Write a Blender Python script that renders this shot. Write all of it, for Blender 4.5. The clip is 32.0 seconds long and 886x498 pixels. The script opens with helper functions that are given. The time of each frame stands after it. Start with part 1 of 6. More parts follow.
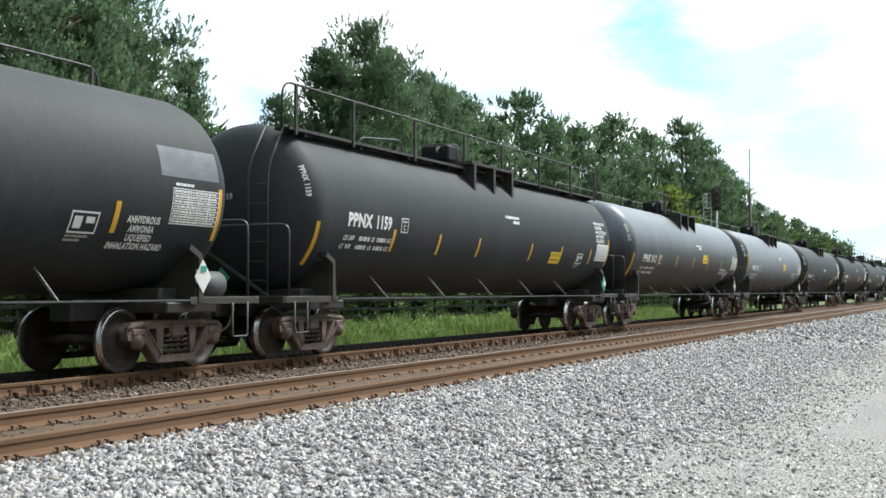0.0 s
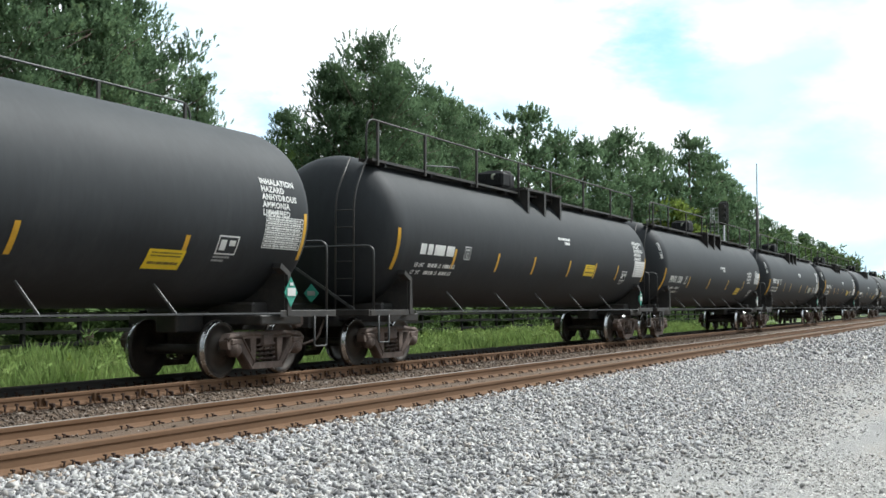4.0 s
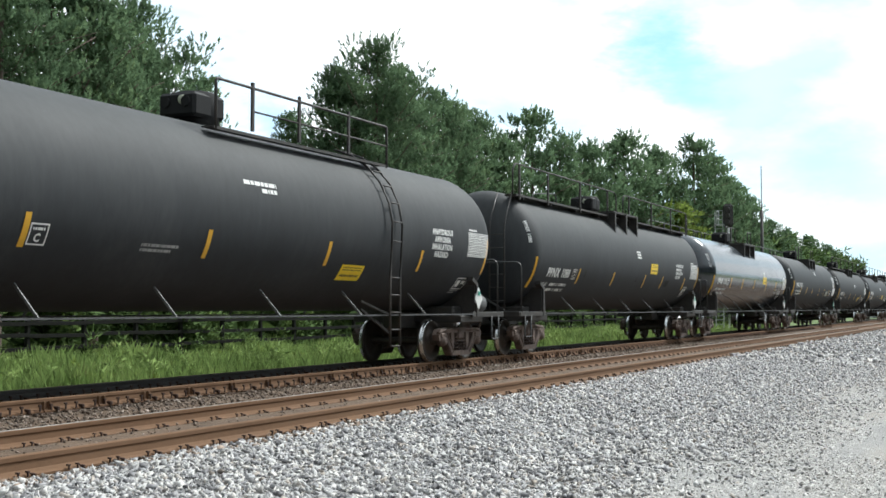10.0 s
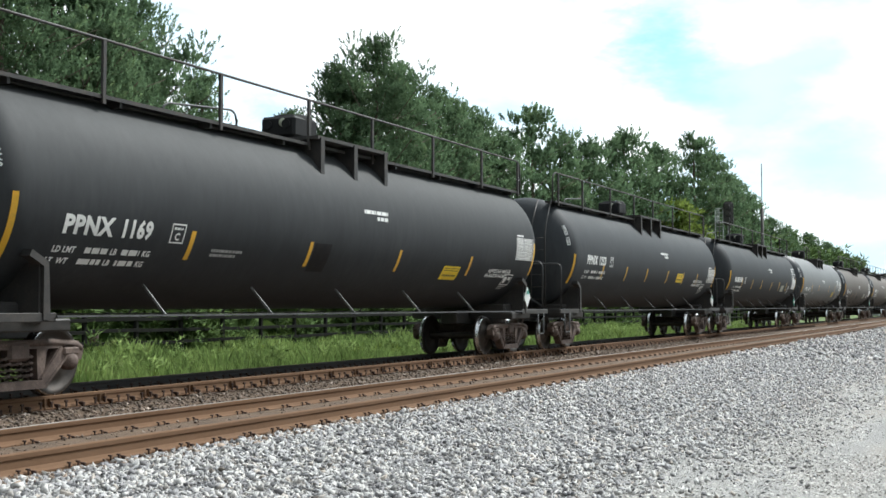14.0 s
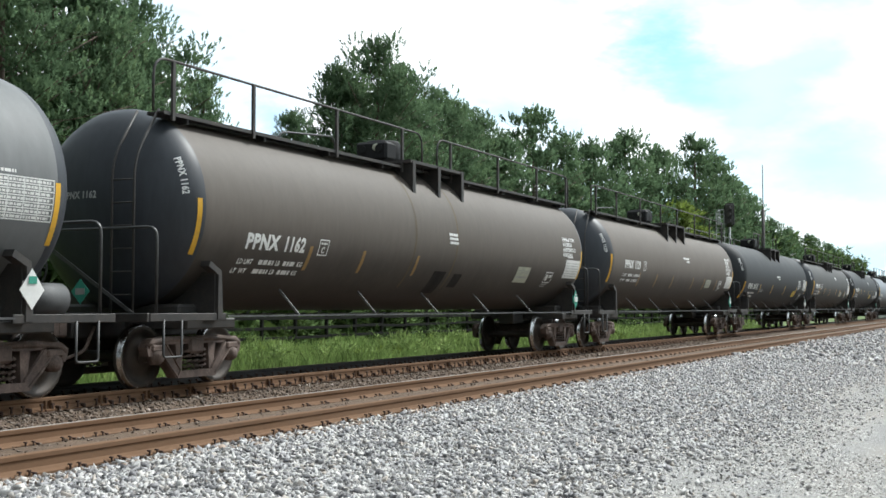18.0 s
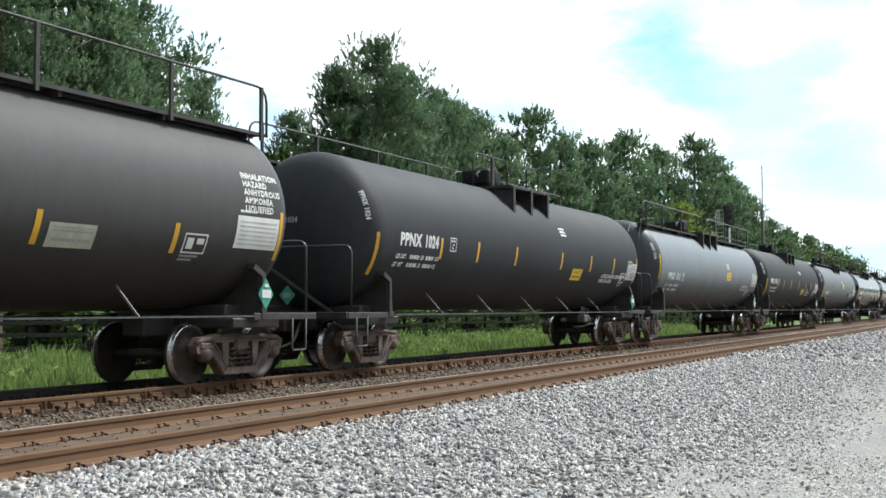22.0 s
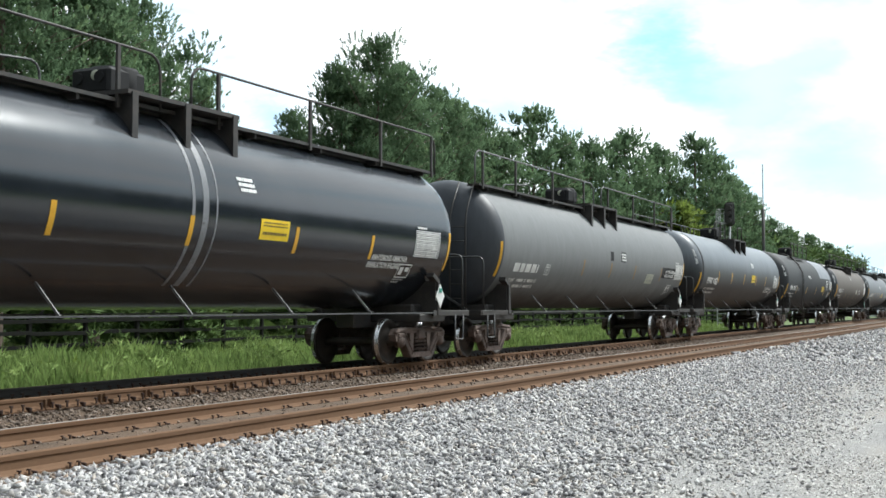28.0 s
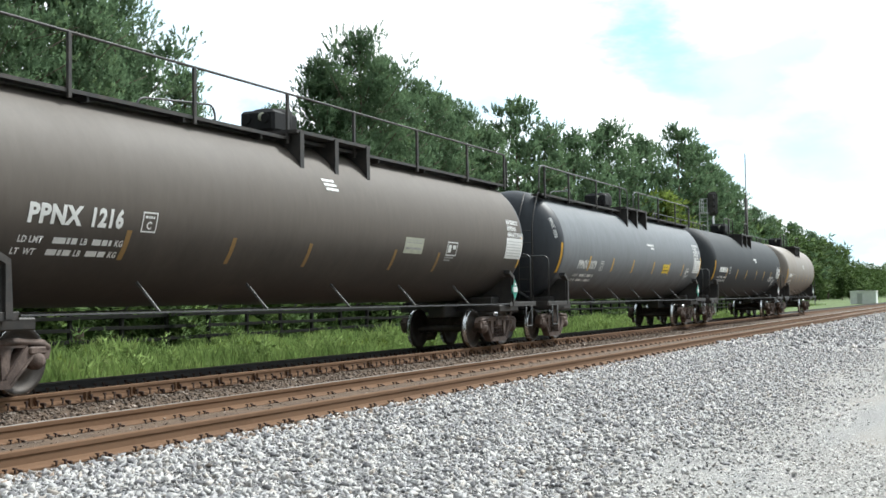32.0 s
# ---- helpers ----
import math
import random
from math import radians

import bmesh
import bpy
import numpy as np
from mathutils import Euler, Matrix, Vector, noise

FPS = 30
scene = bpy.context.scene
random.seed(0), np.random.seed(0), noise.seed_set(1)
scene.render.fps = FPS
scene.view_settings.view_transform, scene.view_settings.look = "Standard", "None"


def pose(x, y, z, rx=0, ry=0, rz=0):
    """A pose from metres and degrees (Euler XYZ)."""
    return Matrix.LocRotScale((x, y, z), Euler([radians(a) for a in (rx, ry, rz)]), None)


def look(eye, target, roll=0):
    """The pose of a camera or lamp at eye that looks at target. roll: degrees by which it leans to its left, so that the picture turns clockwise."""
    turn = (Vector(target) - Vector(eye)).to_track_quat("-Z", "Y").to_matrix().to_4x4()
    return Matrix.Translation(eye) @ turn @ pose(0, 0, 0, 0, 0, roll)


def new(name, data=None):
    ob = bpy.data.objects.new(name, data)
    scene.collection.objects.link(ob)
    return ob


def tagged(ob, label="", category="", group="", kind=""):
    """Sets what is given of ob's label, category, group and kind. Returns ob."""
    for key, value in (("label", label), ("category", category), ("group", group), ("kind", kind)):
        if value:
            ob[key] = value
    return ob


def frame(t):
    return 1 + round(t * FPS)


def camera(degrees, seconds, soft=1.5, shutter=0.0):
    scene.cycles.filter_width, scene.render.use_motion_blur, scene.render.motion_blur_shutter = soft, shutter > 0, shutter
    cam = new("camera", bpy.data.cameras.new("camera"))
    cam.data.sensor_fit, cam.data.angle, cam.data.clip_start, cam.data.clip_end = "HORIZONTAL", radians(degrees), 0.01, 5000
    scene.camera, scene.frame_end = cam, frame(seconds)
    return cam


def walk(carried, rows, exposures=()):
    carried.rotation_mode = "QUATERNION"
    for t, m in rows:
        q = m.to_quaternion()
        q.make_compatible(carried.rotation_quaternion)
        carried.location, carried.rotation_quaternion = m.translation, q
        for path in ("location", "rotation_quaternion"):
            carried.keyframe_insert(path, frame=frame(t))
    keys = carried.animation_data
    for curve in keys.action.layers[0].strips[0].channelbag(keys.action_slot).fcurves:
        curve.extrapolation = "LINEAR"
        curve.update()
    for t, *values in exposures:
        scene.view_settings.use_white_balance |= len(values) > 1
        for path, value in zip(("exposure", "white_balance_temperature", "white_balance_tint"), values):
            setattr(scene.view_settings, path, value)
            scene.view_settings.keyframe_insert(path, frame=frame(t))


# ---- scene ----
# x runs along the railway, y across it away from the camera, z up; z = 0 is the top of the rails.
FOV = 41.26
EYE = (0.0, 0.0, 1.173)
cam = camera(FOV, 32.0, soft=1.58)
# seconds, turn to the left of the track's direction, tilt up, lean (degrees)
PATH = [
    (0, 25.015, 2.039, -0.027),
    (0.5, 25.031, 2.151, -0.024),
    (1, 25.061, 2.280, -0.008),
    (1.5, 25.105, 2.401, 0.000),
    (2, 25.161, 2.507, -0.023),
    (2.5, 25.220, 2.592, -0.031),
    (3, 25.271, 2.654, -0.004),
    (3.5, 25.320, 2.703, 0.042),
    (5.5, 25.428, 2.802, -0.012),
    (6, 25.457, 2.837, 0.008),
    (6.5, 25.477, 2.857, 0.032),
    (7, 25.497, 2.864, 0.026),
    (7.5, 25.508, 2.860, 0.010),
    (8, 25.517, 2.847, 0.011),
    (8.5, 25.534, 2.840, 0.012),
    (9, 25.544, 2.841, 0.008),
    (9.5, 25.550, 2.851, 0.007),
    (10, 25.562, 2.872, 0.007),
    (10.5, 25.578, 2.884, 0.013),
    (11, 25.585, 2.884, 0.026),
    (11.5, 25.586, 2.884, 0.020),
    (12, 25.585, 2.876, 0.010),
    (12.5, 25.584, 2.852, 0.008),
    (13, 25.583, 2.812, -0.003),
    (13.5, 25.580, 2.775, -0.005),
    (14, 25.578, 2.760, 0.002),
    (14.5, 25.585, 2.760, -0.010),
    (16.5, 25.585, 2.760, -0.010),
    (17, 25.603, 2.792, -0.003),
    (17.5, 25.619, 2.814, -0.004),
    (18, 25.625, 2.832, 0.006),
    (18.5, 25.621, 2.845, 0.001),
    (19, 25.616, 2.850, -0.007),
    (19.5, 25.619, 2.846, 0.007),
    (20, 25.621, 2.842, -0.006),
    (20.5, 25.614, 2.839, -0.024),
    (21, 25.606, 2.839, -0.009),
    (21.5, 25.599, 2.843, -0.002),
    (22, 25.599, 2.846, -0.003),
    (22.5, 25.607, 2.847, 0.004),
    (23, 25.613, 2.834, -0.001),
    (23.5, 25.618, 2.802, -0.001),
    (24, 25.622, 2.769, 0.015),
    (24.5, 25.627, 2.762, 0.008),
    (25, 25.631, 2.765, 0.003),
    (25.5, 25.634, 2.759, 0.072),
    (27.5, 25.628, 2.757, 0.018),
    (28, 25.626, 2.788, 0.049),
    (28.5, 25.604, 2.774, 0.061),
    (29, 25.530, 2.759, -0.040),
    (29.5, 25.383, 2.738, -0.268),
    (30, 25.210, 2.677, -0.502),
    (30.5, 25.081, 2.592, -0.643),
    (31, 24.991, 2.512, -0.694),
    (31.5, 24.917, 2.459, -0.703),
    (32, 24.870, 2.442, -0.713),
]


def aim(yaw, tilt, lean):
    y, p = radians(yaw), radians(tilt)
    way = Vector((math.cos(y) * math.cos(p), math.sin(y) * math.cos(p), math.sin(p)))
    return look(EYE, Vector(EYE) + way, lean)


# seconds, stops, kelvin, tint
LIGHTNESS = [(t, s, 6120, 6.0) for t, s in ((0, 0.23), (1, 0.25), (3, 0.15), (6, 0.13), (10, 0.15), (14, 0.19), (20, 0.16), (28, 0.20), (30, 0.23), (32, 0.32))]
walk(cam, [(t, aim(yaw, tilt, lean)) for t, yaw, tilt, lean in PATH], LIGHTNESS)

# ---- plan ----
NEAR_A, NEAR_B = 7.15, 8.655       # rails of the near track
FAR_A, FAR_B = 11.343, 12.853       # rails of the train's track
TRAIN_Y = 0.5 * (FAR_A + FAR_B)
CARS = 35

# ---- light ----
SUN_EL, SUN_AZ = 50.0, -30.0       # elevation; direction the light comes from, degrees from +x towards +y
world = bpy.data.worlds.new("sky")
scene.world = world
world.use_nodes = True


def node(nt, kind, **inputs):
    n = nt.nodes.new(kind)
    for key, value in inputs.items():
        n.inputs[key.replace("_", " ")].default_value = value
    return n


def ramp(nt, fac, stops):
    n = nt.nodes.new("ShaderNodeValToRGB")
    while len(n.color_ramp.elements) < len(stops):
        n.color_ramp.elements.new(0.5)
    for e, (p, c) in zip(n.color_ramp.elements, stops):
        e.position = p
        e.color = (*c, 1) if isinstance(c, tuple) else (c, c, c, 1)
    nt.links.new(fac, n.inputs[0])
    return n


def build_sky():
    nt = world.node_tree
    nt.nodes.clear()
    out = nt.nodes.new("ShaderNodeOutputWorld")
    bg = nt.nodes.new("ShaderNodeBackground")
    sky = nt.nodes.new("ShaderNodeTexSky")
    sky.sky_type = "NISHITA"
    sky.sun_disc = False
    sky.sun_elevation = radians(SUN_EL)
    sky.sun_rotation = radians(90 - SUN_AZ)
    sky.dust_density = 1.6
    tc = nt.nodes.new("ShaderNodeTexCoord")
    mp = nt.nodes.new("ShaderNodeMapping")
    mp.inputs["Scale"].default_value = (1, 1, 2.4)
    mp.inputs["Location"].default_value = (0.35, 0.1, 0.0)
    nt.links.new(tc.outputs["Generated"], mp.inputs[0])
    big = node(nt, "ShaderNodeTexNoise", Scale=3.2, Detail=9.0, Roughness=0.55, Distortion=0.3)
    nt.links.new(mp.outputs[0], big.inputs["Vector"])
    cover = ramp(nt, big.outputs["Fac"], [(0.13, 0.0), (0.27, 1.0)])
    tone = node(nt, "ShaderNodeTexNoise", Scale=6.0, Detail=6.0)
    nt.links.new(mp.outputs[0], tone.inputs["Vector"])
    cloud = ramp(nt, tone.outputs["Fac"], [(0.36, (0.62, 0.80, 0.90)), (0.54, (1.0, 1.0, 1.0))])
    scale = nt.nodes.new("ShaderNodeVectorMath")
    scale.operation = "SCALE"
    scale.inputs["Scale"].default_value = CLOUD
    # clouds glow towards the sun and are duller away from it
    dot = nt.nodes.new("ShaderNodeVectorMath")
    dot.operation = "DOT_PRODUCT"
    dot.inputs[1].default_value = (math.cos(az), math.sin(az), 0.0)
    nt.links.new(tc.outputs["Generated"], dot.inputs[0])
    glow = nt.nodes.new("ShaderNodeMapRange")
    glow.interpolation_type = "SMOOTHSTEP"
    for i, value in enumerate((-0.7, 0.25, 0.30, 1.0)):
        glow.inputs[i + 1].default_value = value
    nt.links.new(dot.outputs["Value"], glow.inputs[0])
    lit = nt.nodes.new("ShaderNodeVectorMath")
    lit.operation = "SCALE"
    nt.links.new(cloud.outputs[0], lit.inputs[0])
    nt.links.new(glow.outputs[0], lit.inputs["Scale"])
    nt.links.new(lit.outputs[0], scale.inputs[0])
    blue = nt.nodes.new("ShaderNodeVectorMath")
    blue.operation = "MULTIPLY"
    blue.inputs[1].default_value = (SKY * 0.76, SKY * 1.0, SKY * 1.12)
    nt.links.new(sky.outputs[0], blue.inputs[0])
    # rifts in the cloud: direction, half width, how far they open
    wisp = node(nt, "ShaderNodeTexNoise", Scale=14.0, Detail=7.0, Roughness=0.6)
    nt.links.new(mp.outputs[0], wisp.inputs["Vector"])
    frayed = nt.nodes.new("ShaderNodeVectorMath")
    frayed.operation = "MULTIPLY_ADD"
    frayed.inputs[1].default_value = (0.10, 0.10, 0.10)
    nt.links.new(wisp.outputs["Color"], frayed.inputs[0])
    nt.links.new(tc.outputs["Generated"], frayed.inputs[2])
    cover_now = cover.outputs[0]
    for way, wide, opening in RIFTS:
        off = nt.nodes.new("ShaderNodeVectorMath")
        off.operation = "DISTANCE"
        off.inputs[1].default_value = tuple(c + 0.05 for c in way)
        nt.links.new(frayed.outputs[0], off.inputs[0])
        gap = nt.nodes.new("ShaderNodeMapRange")
        gap.interpolation_type = "SMOOTHSTEP"
        for i, value in enumerate((0.0, wide * 1.95, opening * 0.58, 0.0)):
            gap.inputs[i + 1].default_value = value
        nt.links.new(off.outputs["Value"], gap.inputs[0])
        less = nt.nodes.new("ShaderNodeMath")
        less.operation, less.use_clamp = "SUBTRACT", True
        nt.links.new(cover_now, less.inputs[0])
        nt.links.new(gap.outputs[0], less.inputs[1])
        cover_now = less.outputs[0]
    mix = nt.nodes.new("ShaderNodeMix")
    mix.data_type = "RGBA"
    nt.links.new(cover_now, mix.inputs["Factor"])
    nt.links.new(blue.outputs[0], mix.inputs["A"])
    nt.links.new(scale.outputs[0], mix.inputs["B"])
    nt.links.new(mix.outputs["Result"], bg.inputs["Color"])
    bg.inputs["Strength"].default_value = 1.0
    nt.links.new(bg.outputs[0], out.inputs[0])


SKY, CLOUD = 0.17, 1.3
RIFTS = (((0.937, 0.27, 0.221), 0.03, 1.0), ((0.947, 0.247, 0.204), 0.036, 1.0), ((0.958, 0.222, 0.183), 0.026, 0.9), ((0.987, 0.113, 0.117), 0.05, 0.8), ((0.981, 0.159, 0.112), 0.034, 0.7), ((0.991, 0.095, 0.094), 0.045, 0.8), ((0.82, 0.55, 0.156), 0.022, 1.0), ((0.913, 0.321, 0.251), 0.022, 0.8), ((0.744, 0.627, 0.231), 0.05, 0.35), ((0.809, 0.551, 0.2), 0.05, 0.3))
az, el = radians(SUN_AZ), radians(SUN_EL)
build_sky()
sun = new("sun", bpy.data.lights.new("sun", "SUN"))
sun.data.energy, sun.data.angle, sun.data.color = 4.2, radians(10), (1.0, 0.96, 0.90)
sun.matrix_world = look((math.cos(az) * math.cos(el) * 50, math.sin(az) * math.cos(el) * 50, math.sin(el) * 50), (0, 0, 0))


# ---- materials ----
def material(name, colour, rough=0.6, metal=0.0, vary=0.25, scale=3.0, fine=40.0, bump=0.15, second=None, second_at=(0.5, 0.7),
             island=0.0, per_object=0.0, stretch=(1, 1, 1), spec=0.5, leaf=0.0, coat=0.0, rough_vary=0.12, depth=0.01, island_col=None, chalk_and_shade=None):
    m = bpy.data.materials.new(name)
    m.use_nodes = True
    nt = m.node_tree
    b = nt.nodes["Principled BSDF"]
    tc = nt.nodes.new("ShaderNodeTexCoord")
    mp = nt.nodes.new("ShaderNodeMapping")
    mp.inputs["Scale"].default_value = stretch
    nt.links.new(tc.outputs["Object"], mp.inputs[0])
    vec = mp.outputs[0]
    info = nt.nodes.new("ShaderNodeObjectInfo")
    if per_object:
        shift = nt.nodes.new("ShaderNodeVectorMath")
        shift.operation = "MULTIPLY_ADD"
        shift.inputs[1].default_value = (37, 11, 23)
        nt.links.new(info.outputs["Random"], shift.inputs[0])
        nt.links.new(mp.outputs[0], shift.inputs[2])
        vec = shift.outputs[0]
    n1 = node(nt, "ShaderNodeTexNoise", Scale=scale, Detail=6.0, Roughness=0.6)
    n2 = node(nt, "ShaderNodeTexNoise", Scale=fine, Detail=4.0, Roughness=0.65)
    nt.links.new(vec, n1.inputs["Vector"])
    nt.links.new(vec, n2.inputs["Vector"])
    lo = tuple(c * (1 - vary) for c in colour)
    hi = tuple(min(1, c * (1 + vary)) for c in colour)
    base = ramp(nt, n1.outputs["Fac"], [(0.3, lo), (0.7, hi)]).outputs[0]
    if second:
        f = ramp(nt, n1.outputs["Fac"], [(second_at[0], 0.0), (second_at[1], 1.0)]).outputs[0]
        f2 = ramp(nt, n2.outputs["Fac"], [(0.35, 0.0), (0.65, 1.0)]).outputs[0]
        mul = nt.nodes.new("ShaderNodeMath")
        mul.operation = "MULTIPLY"
        nt.links.new(f, mul.inputs[0])
        nt.links.new(f2, mul.inputs[1])
        mx = nt.nodes.new("ShaderNodeMix")
        mx.data_type = "RGBA"
        nt.links.new(mul.outputs[0], mx.inputs["Factor"])
        nt.links.new(base, mx.inputs["A"])
        mx.inputs["B"].default_value = (*second, 1)
        base = mx.outputs["Result"]
    if chalk_and_shade:
        # streaked bleaching over the dark coat, plus top light and belly shade in colour
        shade, low, high = chalk_and_shade
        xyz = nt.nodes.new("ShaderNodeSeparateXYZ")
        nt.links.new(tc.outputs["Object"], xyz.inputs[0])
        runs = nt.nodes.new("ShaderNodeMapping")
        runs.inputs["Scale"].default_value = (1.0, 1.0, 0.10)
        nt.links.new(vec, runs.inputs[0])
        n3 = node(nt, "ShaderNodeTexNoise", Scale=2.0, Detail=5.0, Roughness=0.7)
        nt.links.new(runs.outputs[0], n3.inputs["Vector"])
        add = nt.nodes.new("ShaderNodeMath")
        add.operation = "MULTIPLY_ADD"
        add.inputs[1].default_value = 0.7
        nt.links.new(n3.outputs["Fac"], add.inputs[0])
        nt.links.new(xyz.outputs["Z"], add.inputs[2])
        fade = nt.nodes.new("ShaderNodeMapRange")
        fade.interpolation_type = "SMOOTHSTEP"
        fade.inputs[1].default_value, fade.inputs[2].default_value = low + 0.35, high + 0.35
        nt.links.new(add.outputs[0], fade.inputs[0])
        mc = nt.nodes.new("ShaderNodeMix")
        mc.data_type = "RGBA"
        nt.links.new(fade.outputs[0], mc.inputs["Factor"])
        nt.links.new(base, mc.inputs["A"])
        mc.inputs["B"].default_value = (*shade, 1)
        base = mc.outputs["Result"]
    grain = ramp(nt, n2.outputs["Fac"], [(0.25, 1 - vary * 0.8), (0.75, 1.0)]).outputs[0]
    mg = nt.nodes.new("ShaderNodeMix")
    mg.data_type, mg.blend_type = "RGBA", "MULTIPLY"
    mg.inputs["Factor"].default_value = 1.0
    nt.links.new(base, mg.inputs["A"])
    nt.links.new(grain, mg.inputs["B"])
    base = mg.outputs["Result"]
    if island or per_object:
        src = info.outputs["Random"]
        amount = per_object
        if island:
            geo = nt.nodes.new("ShaderNodeNewGeometry")
            src, amount = geo.outputs["Random Per Island"], island
        if island_col:
            rr = ramp(nt, src, island_col)
        else:
            rr = ramp(nt, src, [(0.0, 1 - amount), (1.0, 1 + amount)])
        mi = nt.nodes.new("ShaderNodeMix")
        mi.data_type, mi.blend_type = "RGBA", "MULTIPLY"
        mi.inputs["Factor"].default_value = 1.0
        nt.links.new(base, mi.inputs["A"])
        nt.links.new(rr.outputs[0], mi.inputs["B"])
        base = mi.outputs["Result"]
    nt.links.new(base, b.inputs["Base Color"])
    rv = ramp(nt, n1.outputs["Fac"], [(0.3, max(0, rough - rough_vary)), (0.7, min(1, rough + rough_vary))])
    nt.links.new(rv.outputs[0], b.inputs["Roughness"])
    b.inputs["Metallic"].default_value = metal
    b.inputs["Specular IOR Level"].default_value = spec
    if leaf:
        # light that passes through the blade
        through_it = nt.nodes.new("ShaderNodeBsdfTranslucent")
        nt.links.new(base, through_it.inputs["Color"])
        both = nt.nodes.new("ShaderNodeMixShader")
        both.inputs[0].default_value = leaf
        nt.links.new(b.outputs[0], both.inputs[1])
        nt.links.new(through_it.outputs[0], both.inputs[2])
        nt.links.new(both.outputs[0], nt.nodes["Material Output"].inputs["Surface"])
    if coat:
        b.inputs["Coat Weight"].default_value = coat
        b.inputs["Coat Roughness"].default_value = 0.12
    if bump:
        bp = nt.nodes.new("ShaderNodeBump")
        bp.inputs["Strength"].default_value = bump
        bp.inputs["Distance"].default_value = depth
        nt.links.new(n2.outputs["Fac"], bp.inputs["Height"])
        nt.links.new(bp.outputs[0], b.inputs["Normal"])
    return m


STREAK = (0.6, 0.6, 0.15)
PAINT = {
    "black": material("black_tank_paint", (0.028, 0.031, 0.035), 0.66, 0, 0.3, 1.2, 14, 0.05, (0.040, 0.041, 0.042), (0.5, 0.75), per_object=0.12, stretch=STREAK, rough_vary=0.03, spec=0.3, chalk_and_shade=((0.033, 0.036, 0.040), 2.1, 3.8)),
    "dusty": material("dust_greyed_black_tank_paint", (0.030, 0.033, 0.037), 0.68, 0, 0.3, 1.2, 14, 0.05, (0.046, 0.047, 0.048), (0.5, 0.75), per_object=0.12, stretch=STREAK, rough_vary=0.03, spec=0.3, chalk_and_shade=((0.051, 0.053, 0.055), 2.1, 3.7)),
    # its pale crown puts the sky's sheen into the colour
    "gloss": material("glossy_black_tank_paint", (0.012, 0.016, 0.023), 0.19, 0, 0.3, 1.2, 14, 0.02, (0.03, 0.03, 0.032), (0.55, 0.8), per_object=0.12, stretch=STREAK, rough_vary=0.03, spec=0.9, chalk_and_shade=((0.07, 0.078, 0.09), 3.4, 4.1)),
    "satin": material("weathered_satin_black_tank_paint", (0.016, 0.018, 0.021), 0.42, 0, 0.3, 1.2, 14, 0.03, (0.035, 0.036, 0.04), (0.5, 0.75), per_object=0.12, stretch=STREAK, rough_vary=0.03, spec=0.35, chalk_and_shade=((0.185, 0.205, 0.228), 2.15, 3.7)),
    "grey": material("chalked_grey_tank_paint", (0.03, 0.032, 0.035), 0.55, 0, 0.3, 1.0, 10, 0.04, (0.05, 0.05, 0.052), (0.5, 0.72), per_object=0.1, stretch=STREAK, rough_vary=0.03, spec=0.35, chalk_and_shade=((0.185, 0.195, 0.208), 1.2, 2.1)),
    "silver": material("pale_grey_tank_paint", (0.05, 0.053, 0.057), 0.52, 0, 0.25, 1.0, 10, 0.04, (0.08, 0.08, 0.083), (0.48, 0.7), per_object=0.1, stretch=STREAK, rough_vary=0.03, spec=0.35, chalk_and_shade=((0.195, 0.215, 0.238), 1.35, 2.6)),
    "faded": material("grey_faded_tank_paint", (0.05, 0.05, 0.05), 0.6, 0, 0.25, 1.0, 10, 0.05, (0.09, 0.088, 0.08), (0.5, 0.72), per_object=0.1, stretch=STREAK, rough_vary=0.03, spec=0.3, chalk_and_shade=((0.175, 0.18, 0.182), 1.15, 1.9)),
    "brown": material("dusty_brown_black_tank_paint", (0.037, 0.031, 0.026), 0.66, 0, 0.25, 1.0, 12, 0.05, (0.06, 0.052, 0.04), (0.5, 0.75), per_object=0.12, stretch=STREAK, rough_vary=0.03, chalk_and_shade=((0.104, 0.086, 0.071), 1.4, 2.6)),
    "umber": material("brown_dusted_black_tank_paint", (0.030, 0.028, 0.025), 0.66, 0, 0.25, 1.0, 12, 0.05, (0.05, 0.045, 0.037), (0.5, 0.75), per_object=0.12, stretch=STREAK, rough_vary=0.03, spec=0.35, chalk_and_shade=((0.062, 0.061, 0.060), 1.4, 2.6)),
    # for tank heads: the shade on the car ends is put into this colour
    "head": material("blue_black_shaded_head_paint", (0.043, 0.048, 0.057), 0.5, 0, 0.3, 1.2, 14, 0.03, (0.05, 0.052, 0.056), (0.5, 0.75), per_object=0.12, stretch=STREAK, rough_vary=0.03, spec=0.4),
    "tan": material("tan_grey_tank_paint", (0.27, 0.23, 0.19), 0.55, 0, 0.22, 1.0, 10, 0.06, (0.15, 0.12, 0.09), (0.5, 0.7), per_object=0.1, stretch=STREAK),
}
M_BLACK = material("black_frame_paint", (0.040, 0.037, 0.035), 0.6, 0, 0.35, 4, 40, 0.1, (0.075, 0.058, 0.047), (0.45, 0.7))
M_BRACE = material("pale_grey_brace", (0.13, 0.13, 0.13), 0.55, 0.1, 0.3, 5, 60, 0.1)
M_PIPE = material("dull_grey_pipe", (0.075, 0.075, 0.075), 0.5, 0.2, 0.3, 5, 60, 0.1)
M_SILL = material("dusty_dark_sill", (0.085, 0.085, 0.087), 0.6, 0.1, 0.3, 5, 60, 0.1)
M_TRUCK = material("dusty_brown_cast_steel", (0.135, 0.097, 0.082), 0.8, 0.05, 0.45, 4, 40, 0.3, (0.24, 0.185, 0.155), (0.45, 0.7))
